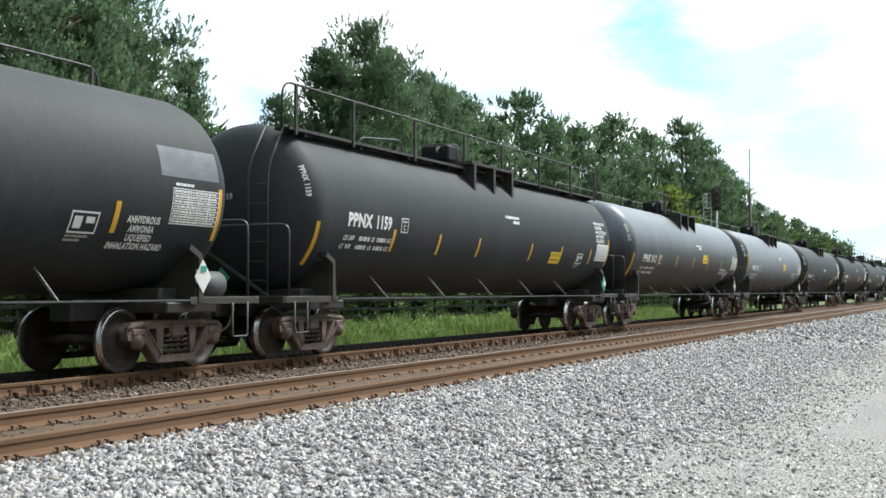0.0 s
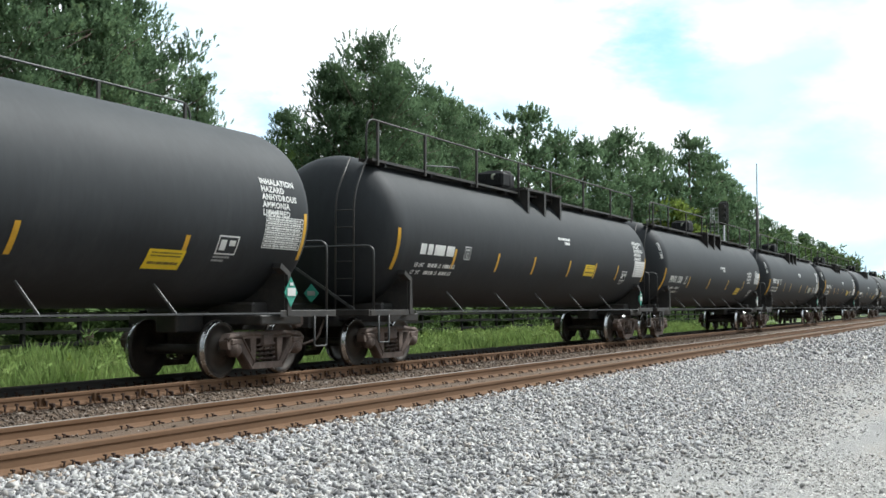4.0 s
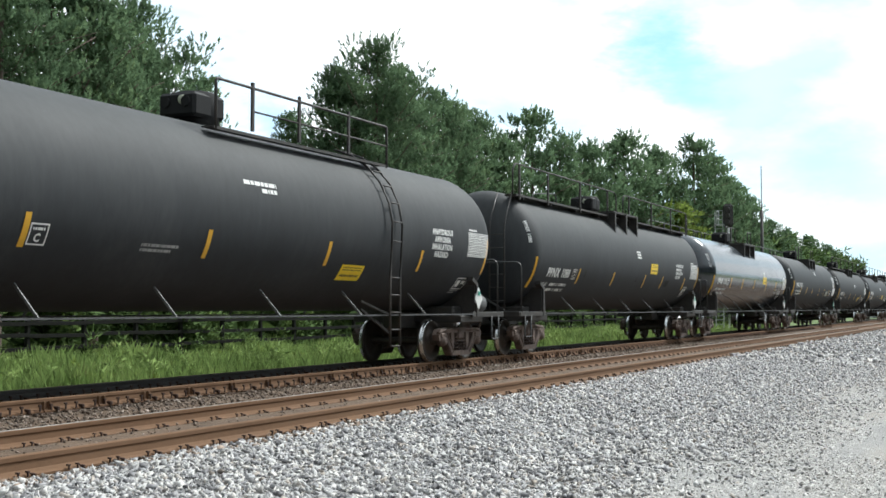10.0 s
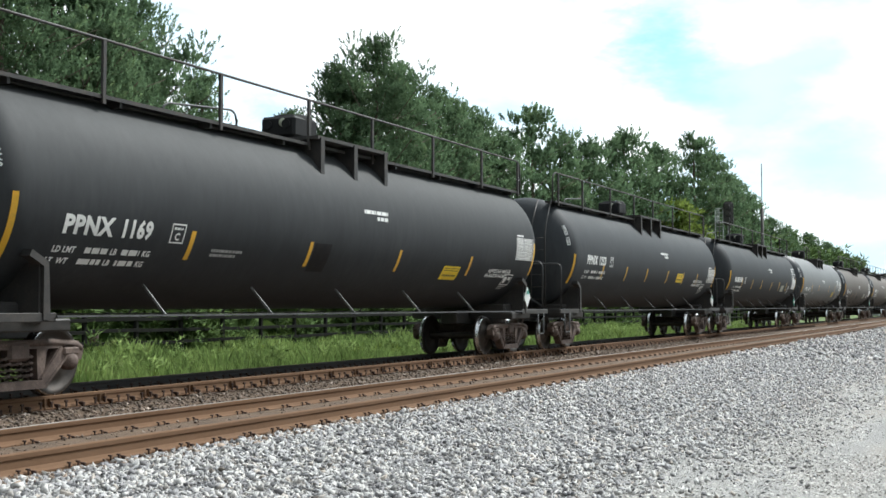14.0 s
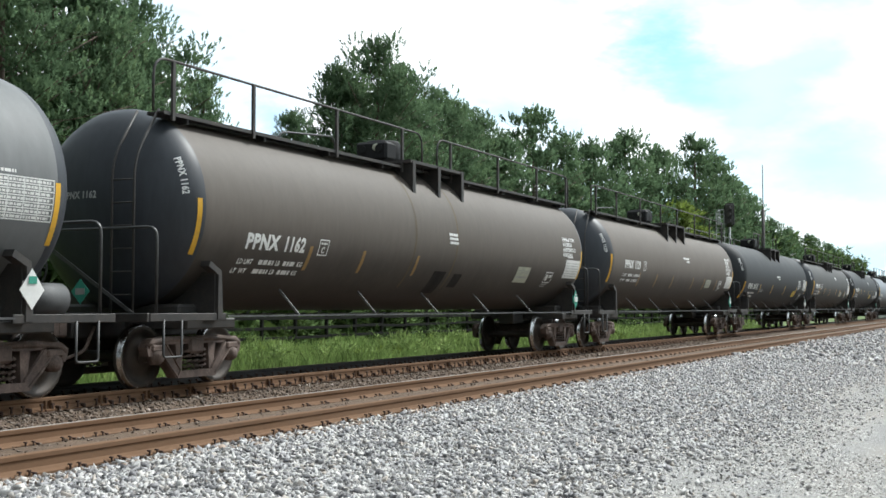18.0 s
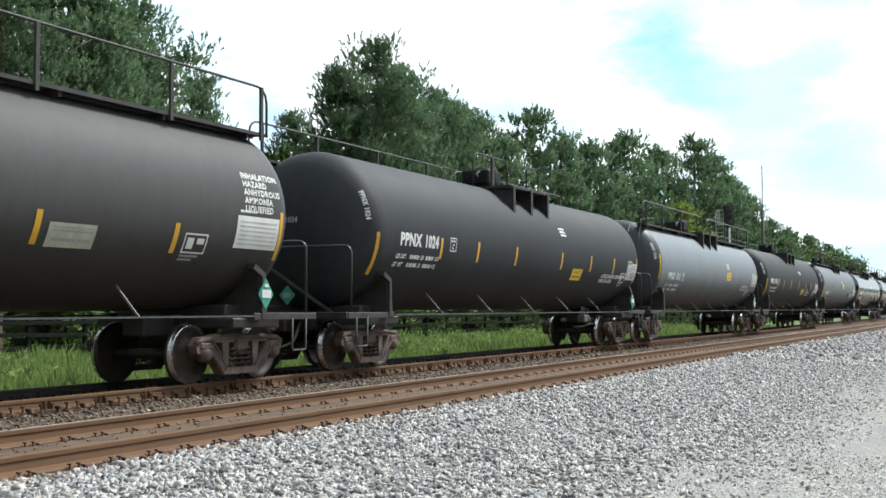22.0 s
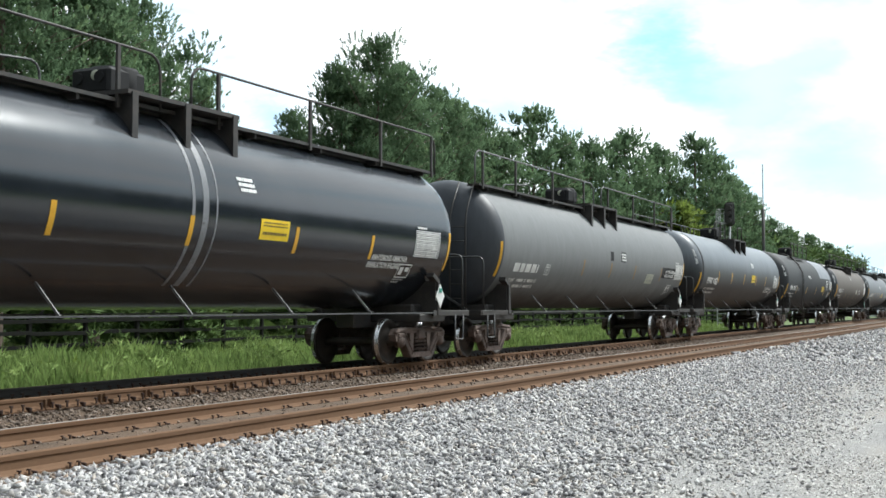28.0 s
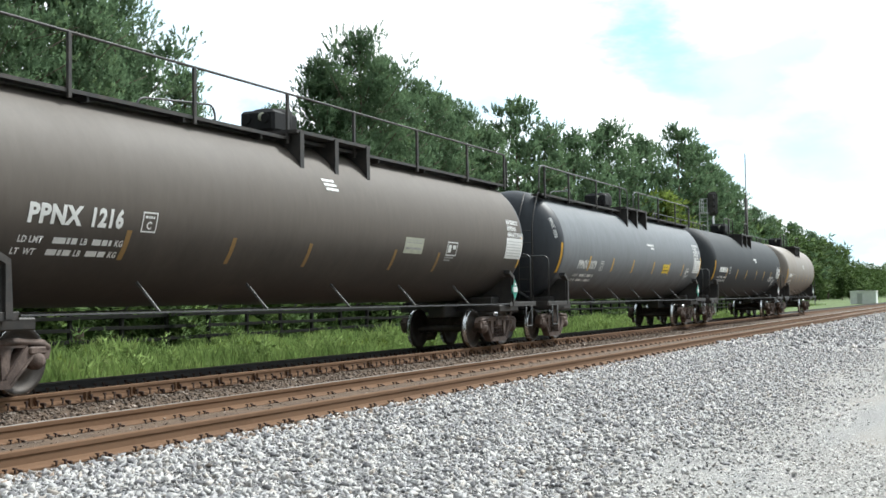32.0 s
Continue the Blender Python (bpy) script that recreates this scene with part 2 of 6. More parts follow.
M_WHEEL = material("dark_oily_steel", (0.075, 0.064, 0.056), 0.55, 0.5, 0.4, 5, 50, 0.15, (0.08, 0.055, 0.04), (0.5, 0.75))
M_TREAD = material("polished_steel_tread", (0.55, 0.55, 0.55), 0.25, 1.0, 0.1, 5, 50, 0.05)
M_RAIL = material("rusty_rail_steel", (0.172, 0.098, 0.055), 0.88, 0.0, 0.25, 1.5, 45, 0.25, (0.135, 0.086, 0.056), (0.45, 0.7), stretch=(0.3, 1, 1), spec=0.25)
# used on NEAR_B alone, to fit the bright line in the camera's view
M_RAILTOP = material("worn_rail_head", (0.52, 0.50, 0.47), 0.38, 0.6, 0.2, 2, 40, 0.1, (0.2, 0.14, 0.1), (0.62, 0.85), stretch=(0.1, 1, 1))
M_TIE = material("weathered_tie_wood", (0.13, 0.095, 0.07), 0.9, 0, 0.35, 6, 50, 0.5, (0.06, 0.045, 0.035), (0.5, 0.7), per_object=0.25, stretch=(3, 0.5, 3))
M_PLATE = material("rusty_tie_plate", (0.085, 0.052, 0.036), 0.85, 0.2, 0.35, 8, 60, 0.3, per_object=0.2)
# rail colour darkened to stand for the shadow under the train
M_SHADERAIL = material("shade_darkened_rail", (0.042, 0.038, 0.035), 0.7, 0.1, 0.3, 2, 40, 0.2)
M_SPIKE = material("dark_spike_steel", (0.05, 0.028, 0.02), 0.8, 0.2, 0.3, 9, 60, 0.2)
M_STONE = material("crushed_grey_stone", (0.522, 0.508, 0.492), 0.85, 0, 0.2, 6, 60, 0.4, island=0.45,
                   island_col=[(0.0, (0.34, 0.34, 0.36)), (0.14, (0.55, 0.55, 0.58)), (0.38, (0.84, 0.85, 0.88)), (0.7, (1.02, 1.02, 1.02)), (0.9, (1.16, 1.14, 1.12)), (1.0, (0.78, 0.70, 0.62))])
M_SMALLSTONE = material("rust_dusted_small_stone", (0.225, 0.18, 0.145), 0.9, 0, 0.25, 6, 60, 0.4, island=0.45,
                        island_col=[(0.0, (0.35, 0.32, 0.3)), (0.5, (0.8, 0.76, 0.72)), (0.88, (1.15, 1.12, 1.1)), (1.0, (2.2, 2.4, 2.6))])
M_RUSTSTONE = material("rust_stained_stone", (0.30, 0.235, 0.185), 0.9, 0, 0.25, 6, 60, 0.4, island=0.45,
                       island_col=[(0.0, (0.4, 0.36, 0.33)), (0.5, (0.85, 0.8, 0.76)), (1.0, (1.4, 1.42, 1.45))])
M_GRIT = material("grey_gravel_chips", (0.50, 0.49, 0.475), 0.9, 0, 0.2, 6, 60, 0.3, island=0.45,
                  island_col=[(0.0, (0.72, 0.71, 0.70)), (0.5, (0.97, 0.96, 0.94)), (1.0, (1.2, 1.18, 1.16))])
# kept darker than the stones: the shade of the gaps put into the colour
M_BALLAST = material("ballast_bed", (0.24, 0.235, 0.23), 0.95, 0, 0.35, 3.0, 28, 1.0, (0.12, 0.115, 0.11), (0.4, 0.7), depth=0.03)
M_RUSTBED = material("rust_stained_ballast_bed", (0.125, 0.082, 0.052), 0.95, 0, 0.35, 3.0, 28, 0.9, (0.15, 0.11, 0.08), (0.5, 0.75), depth=0.02)
M_LOT = material("fine_gravel_lot", (0.385, 0.375, 0.36), 0.95, 0, 0.35, 0.8, 55, 1.0, (0.30, 0.262, 0.22), (0.45, 0.62), depth=0.02, stretch=(0.22, 1.3, 1))
M_GRASSLAND = material("grassy_ground", (0.11, 0.165, 0.045), 0.95, 0, 0.35, 0.6, 20, 0.6, (0.16, 0.17, 0.06), (0.5, 0.7), depth=0.05)
M_GRASS = material("grass_blades", (0.235, 0.33, 0.105), 0.8, 0, 0.4, 0.5, 8, 0, (0.30, 0.33, 0.12), (0.5, 0.7), island=0.45, spec=0.1, leaf=0.35)
M_NEEDLE = material("pine_needles", (0.145, 0.226, 0.122), 0.9, 0, 0.35, 0.7, 5, 0, (0.17, 0.22, 0.09), (0.5, 0.7), island=0.08, per_object=0.2, spec=0.02, leaf=0.42)
M_LEAF = material("broad_leaves", (0.08, 0.13, 0.042), 0.8, 0, 0.35, 0.4, 5, 0, (0.13, 0.17, 0.04), (0.5, 0.7), island=0.25, per_object=0.2, spec=0.1, leaf=0.25)
M_LIME = material("yellow_green_leaves", (0.16, 0.22, 0.045), 0.8, 0, 0.3, 0.4, 5, 0, island=0.35, spec=0.1, leaf=0.4)
M_BARK = material("pine_bark", (0.12, 0.085, 0.065), 0.9, 0, 0.4, 4, 30, 0.6, stretch=(1, 1, 0.3))
M_FENCE = material("dark_painted_fence_wood", (0.014, 0.014, 0.012), 0.9, 0, 0.35, 4, 40, 0.3, spec=0.1)
M_WHITE = material("white_stencil_paint", (0.74, 0.74, 0.72), 0.6, 0, 0.12, 3, 30, 0.05)
M_FAINT = material("faint_grey_print", (0.46, 0.46, 0.45), 0.6, 0, 0.2, 3, 30, 0.05)
M_DIMWHITE = material("worn_white_stencil_paint", (0.36, 0.36, 0.35), 0.6, 0, 0.3, 3, 30, 0.05)
M_YELLOW = material("yellow_reflective_tape", (0.72, 0.40, 0.03), 0.45, 0, 0.15, 5, 60, 0.05, (0.35, 0.22, 0.05), (0.55, 0.75))
M_WORNTAPE = material("rust_worn_tape", (0.34, 0.20, 0.06), 0.6, 0, 0.3, 5, 60, 0.05, (0.16, 0.11, 0.06), (0.45, 0.65))
M_SIGNYELLOW = material("yellow_label_film", (0.85, 0.60, 0.02), 0.5, 0, 0.1, 5, 60, 0.02)
M_PRINT = material("brown_notice_print", (0.20, 0.14, 0.03), 0.6, 0, 0.2, 5, 60, 0.02)
M_CASE = material("oil_black_casting", (0.017, 0.017, 0.018), 0.7, 0, 0.35, 4, 40, 0.15, spec=0.25)
M_PALENOTE = material("faded_notice_film", (0.45, 0.46, 0.36), 0.6, 0, 0.2, 5, 60, 0.02)
M_PATCH = material("grey_paint_patch", (0.16, 0.17, 0.185), 0.4, 0, 0.2, 3, 30, 0.05)
M_SCUFF = material("scuffed_bare_paint", (0.30, 0.31, 0.33), 0.5, 0, 0.5, 2, 25, 0.05, (0.06, 0.06, 0.065), (0.35, 0.6))
M_RUSTMARK = material("rusty_weld_mark", (0.10, 0.075, 0.04), 0.7, 0, 0.4, 2, 25, 0.05)
M_DARKPATCH = material("fresh_black_patch", (0.009, 0.009, 0.010), 0.6, 0, 0.2, 2, 25, 0.03, spec=0.2)
M_GREEN = material("green_placard", (0.05, 0.30, 0.22), 0.5, 0, 0.1, 5, 60, 0.02)
M_GALV = material("galvanised_steel", (0.48, 0.49, 0.5), 0.5, 0.5, 0.15, 5, 50, 0.1)
M_SHED = material("white_painted_shed", (0.75, 0.76, 0.76), 0.6, 0, 0.08, 2, 30, 0.05)


# ---- shape helpers ----
def box(bm, c, size, bevel=0.0, turn=None):
    made = bmesh.ops.create_cube(bm, size=1.0)["verts"]
    m = Matrix.Translation(c) @ (turn.to_4x4() if turn else Matrix.Identity(4)) @ Matrix.Diagonal((*size, 1))
    bmesh.ops.transform(bm, matrix=m, verts=made)
    if bevel:
        edges = list({e for v in made for e in v.link_edges})
        bmesh.ops.bevel(bm, geom=edges, offset=bevel, segments=1, affect="EDGES")


def beam(bm, a, b, w, h, bevel=0.0):
    """A bar of section w x h from a to b."""
    a, b = Vector(a), Vector(b)
    d = b - a
    up = Vector((0, 0, 1)) if abs(d.normalized().z) < 0.95 else Vector((0, 1, 0))
    x = d.normalized()
    y = up.cross(x).normalized()
    z = x.cross(y)
    box(bm, (a + b) / 2, (d.length, w, h), bevel, Matrix((x, y, z)).transposed())


def tube(bm, pts, r, seg=8, closed=False):
    pts = [Vector(p) for p in pts]
    rings = []
    n = len(pts)
    for i, p in enumerate(pts):
        if closed:
            d = (pts[(i + 1) % n] - pts[i - 1]).normalized()
        else:
            d = (pts[min(i + 1, n - 1)] - pts[max(i - 1, 0)]).normalized()
        ref = Vector((0, 0, 1)) if abs(d.z) < 0.9 else Vector((0, 1, 0))
        u = d.cross(ref).normalized()
        v = d.cross(u)
        if rings:
            ang = 0
        rings.append([bm.verts.new(p + r * (math.cos(k * math.tau / seg) * u + math.sin(k * math.tau / seg) * v)) for k in range(seg)])
    pairs = list(zip(rings, rings[1:])) + ([(rings[-1], rings[0])] if closed else [])
    for a, b in pairs:
        # the start of each ring may turn where the reference changes: join nearest corners
        off = min(range(seg), key=lambda o: (a[0].co - b[o].co).length)
        for k in range(seg):
            f = bm.faces.new((a[k], a[(k + 1) % seg], b[(k + 1 + off) % seg], b[(k + off) % seg]))
            f.smooth = True
    if not closed:
        bm.faces.new(rings[0][::-1])
        bm.faces.new(rings[-1])


def bend(pts, r=0.12, steps=4):
    """A path with its inner corners rounded."""
    pts = [Vector(p) for p in pts]
    out = [pts[0]]
    for a, b, c in zip(pts, pts[1:], pts[2:]):
        p, q = b + (a - b).normalized() * r, b + (c - b).normalized() * r
        for i in range(steps + 1):
            t = i / steps
            out.append((1 - t) ** 2 * p + 2 * t * (1 - t) * b + t * t * q)
    return out + [pts[-1]]


def lathe(bm, profile, axis="x", seg=32, at=(0, 0, 0), mat_of=None):
    """Turns (along, radius) round an axis."""
    rings = []
    for s, r in profile:
        ring = []
        for k in range(seg):
            c, q = math.cos(k * math.tau / seg) * r, math.sin(k * math.tau / seg) * r
            p = {"x": (s, c, q), "y": (c, s, q), "z": (c, q, s)}[axis]
            ring.append(bm.verts.new(Vector(at) + Vector(p)))
        rings.append(ring)
    for i, (a, b) in enumerate(zip(rings, rings[1:])):
        for k in range(seg):
            f = bm.faces.new((a[k], a[(k + 1) % seg], b[(k + 1) % seg], b[k]))
            f.smooth = True
            if mat_of:
                f.material_index = mat_of(i)
    for ring, s in ((rings[0], 1), (rings[-1], -1)):
        if (ring[0].co - ring[seg // 2].co).length > 1e-4:
            f = bm.faces.new(ring[::-1] if s > 0 else ring)
            if mat_of:
                f.material_index = mat_of(0 if s > 0 else len(profile) - 2)


def prism(bm, outline, y0, y1):
    """A plate with an outline of (x, z) between y0 and y1."""
    a = [bm.verts.new((x, y0, z)) for x, z in outline]
    b = [bm.verts.new((x, y1, z)) for x, z in outline]
    n = len(outline)
    bm.faces.new(a)
    bm.faces.new(b[::-1])
    for i in range(n):
        bm.faces.new((a[i], b[i], b[(i + 1) % n], a[(i + 1) % n]))


def mesh_of(name, bm, *mats):
    bmesh.ops.recalc_face_normals(bm, faces=bm.faces)
    me = bpy.data.meshes.new(name)
    bm.to_mesh(me)
    bm.free()
    for m in mats:
        me.materials.append(m)
    return me


def part(name, bm, mat, parent, label=""):
    mats = mat if isinstance(mat, (tuple, list)) else (mat,)
    ob = new(name, bm if isinstance(bm, bpy.types.Mesh) else mesh_of(name, bm, *mats))
    ob.parent = parent
    return tagged(ob, label)


def shaped(fn, *args, **kw):
    bm = bmesh.new()
    fn(bm, *args, **kw)
    return bm


def raw_mesh(name, verts, faces, mat, smooth=False):
    """A mesh from arrays of corners and of equal-sided faces."""
    me = bpy.data.meshes.new(name)
    n, k = faces.shape
    me.vertices.add(len(verts))
    me.vertices.foreach_set("co", np.asarray(verts, dtype=np.float32).ravel())
    me.loops.add(n * k)
    me.loops.foreach_set("vertex_index", faces.astype(np.int32).ravel())
    me.polygons.add(n)
    me.polygons.foreach_set("loop_start", np.arange(0, n * k, k, dtype=np.int32))
    if smooth:
        me.polygons.foreach_set("use_smooth", np.ones(n, dtype=bool))
    me.update(calc_edges=True)
    me.materials.append(mat)
    return me


def thing(name, label, category, group="", at=None):
    ob = new(name)
    ob.empty_display_size = 0.3
    if at is not None:
        ob.matrix_basis = at
    return tagged(ob, label, category, group)


# ---- ground ----
def ground_height(x, y):
    """The lie of the land across the railway."""
    ys = (-60, 0.0, 3.2, 3.8, 6.2, 6.6, 13.7, 14.2, 15.9, 20, 60, 200)
    zs = (-0.55, -0.46, -0.44, -0.40, -0.21, -0.20, -0.20, -0.26, -0.66, -0.72, -0.5, 0.0)
    z = np.interp(y, ys, zs)
    crib = ((y > NEAR_A + 0.08) & (y < NEAR_B - 0.08)) | ((y > FAR_A + 0.08) & (y < FAR_B - 0.08))
    return np.where(crib, -0.165, z)


def build_ground():
    xs = np.concatenate([[-3000, -1500, -800, -300, -100, -40], np.arange(-20, 60, 0.5), np.arange(60, 160, 4), [200, 300, 450, 800, 1600, 3000]])
    edges = [e + d for e in (NEAR_A + 0.08, NEAR_B - 0.08, FAR_A + 0.08, FAR_B - 0.08) for d in (-0.012, 0.012)]
    ys = np.concatenate([edges, [-2500, -800, -200, -60, -25], np.arange(-12, 17, 0.25), np.arange(17, 60, 2.0), [70, 90, 130, 200, 500, 1200, 2500]])
    ys = np.unique(np.round(ys, 4))
    gx, gy = np.meshgrid(xs, ys, indexing="ij")
    gz = ground_height(gx, np.clip(gy, -60, 200))
    wob = np.array([noise.noise((x * 0.35, y * 0.5, 0.0)) * 0.035 + noise.noise((x * 1.3, y * 1.5, 3.0)) * 0.012 for x, y in zip(gx.ravel(), gy.ravel())]).reshape(gx.shape)
    flat = (gy > 6.3) & (gy < 13.9)
    gz = gz + np.where(flat, wob * 0.15, wob) * (np.abs(gy) < 80)
    nx, ny = gx.shape
    idx = np.arange(nx * ny).reshape(nx, ny)
    faces = np.stack([idx[:-1, :-1], idx[1:, :-1], idx[1:, 1:], idx[:-1, 1:]], -1).reshape(-1, 4)
    me = raw_mesh("ground", np.stack([gx, gy, gz], -1).reshape(-1, 3), faces, M_GRASSLAND, True)
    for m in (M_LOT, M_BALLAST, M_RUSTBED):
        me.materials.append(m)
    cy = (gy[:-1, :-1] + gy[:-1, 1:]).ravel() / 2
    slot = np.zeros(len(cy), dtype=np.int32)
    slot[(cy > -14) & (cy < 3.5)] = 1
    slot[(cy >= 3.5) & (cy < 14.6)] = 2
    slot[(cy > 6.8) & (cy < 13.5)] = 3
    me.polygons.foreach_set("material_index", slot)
    tagged(new("ground", me), "level ground of gravel, ballast and grass", "ground", kind="structure")


build_ground()


def stones(name, label, count, xr, yr, size, seed, power=1.6, mat=None, fade=1.0, small=False, edge=0.0):
    """Crushed stones lying on the ground, denser where x is small."""
    rng = np.random.default_rng(seed)
    # a wedge-shaped chip: two triangles, the upper one smaller and shifted
    base = np.array([(1, -0.55, -0.6), (-0.9, -0.7, -0.6), (0.1, 1, -0.6), (0.7, -0.3, 0.6), (-0.55, -0.45, 0.6), (0.15, 0.7, 0.6)], float)
    tri = np.array([(0, 2, 1), (3, 4, 5), (0, 1, 4), (0, 4, 3), (1, 2, 5), (1, 5, 4), (2, 0, 3), (2, 3, 5)])
    if small:
        base = np.array([(1, -0.55, -0.5), (-0.9, -0.7, -0.5), (0.1, 1, -0.5), (0.1, 0, 0.9)], float)
        tri = np.array([(0, 1, 3), (1, 2, 3), (2, 0, 3)])
    m = len(base)
    u = rng.random(count) ** power
    x = xr[0] + (xr[1] - xr[0]) * u
    y = yr[1] - (yr[1] - yr[0]) * rng.random(count) ** fade
    if edge:
        # the pile's foot runs out unevenly
        ragged = np.array([noise.noise((a * 0.4, 5.0, 0.0)) for a in x]) * 0.5 + rng.normal(0, 0.4, count)
        y = y + np.where(y < edge, ragged * (edge - y) * 0.9, 0.0)
    s = np.clip(rng.lognormal(0, 0.32, count), 0.4, 1.7) * size * 0.5
    v = base[None] + rng.uniform(-0.35, 0.35, (count, m, 3))
    v = v * (s[:, None] * rng.uniform(0.45, 1.45, (count, 3)) * np.array((1.1, 1.0, 0.7)))[:, None, :]
    q = rng.normal(size=(count, 4)) * (np.array((1, 0.2, 0.2, 1)) if small else 1.0)
    q /= np.linalg.norm(q, axis=1)[:, None]
    w, a, b, c = q.T
    R = np.stack([np.stack([1 - 2 * (b * b + c * c), 2 * (a * b - c * w), 2 * (a * c + b * w)], -1),
                  np.stack([2 * (a * b + c * w), 1 - 2 * (a * a + c * c), 2 * (b * c - a * w)], -1),
                  np.stack([2 * (a * c - b * w), 2 * (b * c + a * w), 1 - 2 * (a * a + b * b)], -1)], -2)
    v = np.einsum("nij,nkj->nki", R, v)
    v[:, :, 2] *= 0.85
    z = ground_height(x, y) + s * (rng.uniform(0.0, 0.5, count) if small else rng.uniform(-0.3, 0.9, count))
    v += np.stack([x, y, z], -1)[:, None, :]
    f = (tri[None] + m * np.arange(count)[:, None, None]).reshape(-1, 3)
    ob = new(name, raw_mesh(name, v.reshape(-1, 3), f, mat or M_STONE))
    return tagged(ob, label, "stones", kind="stuff")


stones("ballast_stones", "loose pale grey crushed stone ballast beside the track", 90000, (5.0, 36), (3.2, 7.02), 0.048, 1, 1.75, None, 1.0, False, 4.6)
stones("ballast_stones", "stray crushed stones thinning out over the lot", 9000, (4.0, 38), (1.6, 3.5), 0.038, 6, 1.5, None, 2.4)
stones("ballast_stones", "loose pale grey crushed stone ballast along the distant shoulder", 13000, (33, 120), (3.2, 7.0), 0.09, 2, 1.6)
stones("ballast_stones", "small rust-dusted stones between the two tracks", 16000, (6.0, 60), (8.72, 11.25), 0.042, 3, 1.7, M_SMALLSTONE)
stones("ballast_stones", "small rust-dusted stones between the near rails", 1800, (6.0, 50), (7.2, 8.6), 0.026, 5, 1.7, M_SMALLSTONE)
stones("gravel_stones", "small grey gravel strewn over the lot", 105000, (6.0, 38), (0.2, 4.3), 0.026, 4, 1.6, M_GRIT, 1.0, True)
stones("ballast_stones", "rust-stained stones at the foot of the rail", 5200, (5.0, 60), (6.72, 7.08), 0.045, 12, 1.7, M_RUSTSTONE)


stones("ballast_stones", "loose pale grey crushed stone ballast along the line already passed", 11000, (5.2, -40), (3.2, 7.02), 0.075, 8, 1.5, None, 1.0, False, 4.6)
stones("gravel_stones", "sparse small gravel around the standing place", 12000, (8.0, -20), (-6.0, 4.3), 0.028, 9, 1.0, M_GRIT, 1.0, True)


# ---- tracks ----
# web and foot caked with rust and dust, thickened to narrow the head's shadow
RAIL_OUTLINE = ((-0.078, -0.18), (0.078, -0.18), (0.078, -0.162), (0.046, -0.145), (0.026, -0.12), (0.023, -0.058), (0.035, -0.044), (0.0365, -0.010), (0.028, -0.001), (-0.028, -0.001), (-0.0365, -0.010), (-0.035, -0.044), (-0.023, -0.058), (-0.026, -0.12), (-0.046, -0.145), (-0.078, -0.162))


def rail_mesh(top, side):
    bm = bmesh.new()
    xs = (-720, 0, 40, 120, 950)
    rings = [[bm.verts.new((x, y, z)) for y, z in RAIL_OUTLINE] for x in xs]
    n = len(RAIL_OUTLINE)
    for a, b in zip(rings, rings[1:]):
        for i in range(n):
            f = bm.faces.new((a[i], a[(i + 1) % n], b[(i + 1) % n], b[i]))
            f.material_index = 1 if i == 8 else 0
    bm.faces.new(rings[0])
    bm.faces.new(rings[-1][::-1])
    return mesh_of("rail", bm, side, top)


def spike_set(k):
    """A tie plate with its spikes and a rail anchor, seen on one rail."""
    bm = bmesh.new()
    for sy in (-1, 1):
        for dx in (-0.055, 0.06):
            box(bm, (dx, sy * 0.092, 0.035), (0.014, 0.014, 0.05))
            box(bm, (dx, sy * 0.086, 0.055), (0.024, 0.032, 0.014))
    box(bm, (0.13, -0.06, 0.02), (0.026, 0.10, 0.035), 0.006)
    bmesh.ops.scale(bm, vec=(k, 1, k), verts=bm.verts)
    return mesh_of("spikes", bm, M_SPIKE)


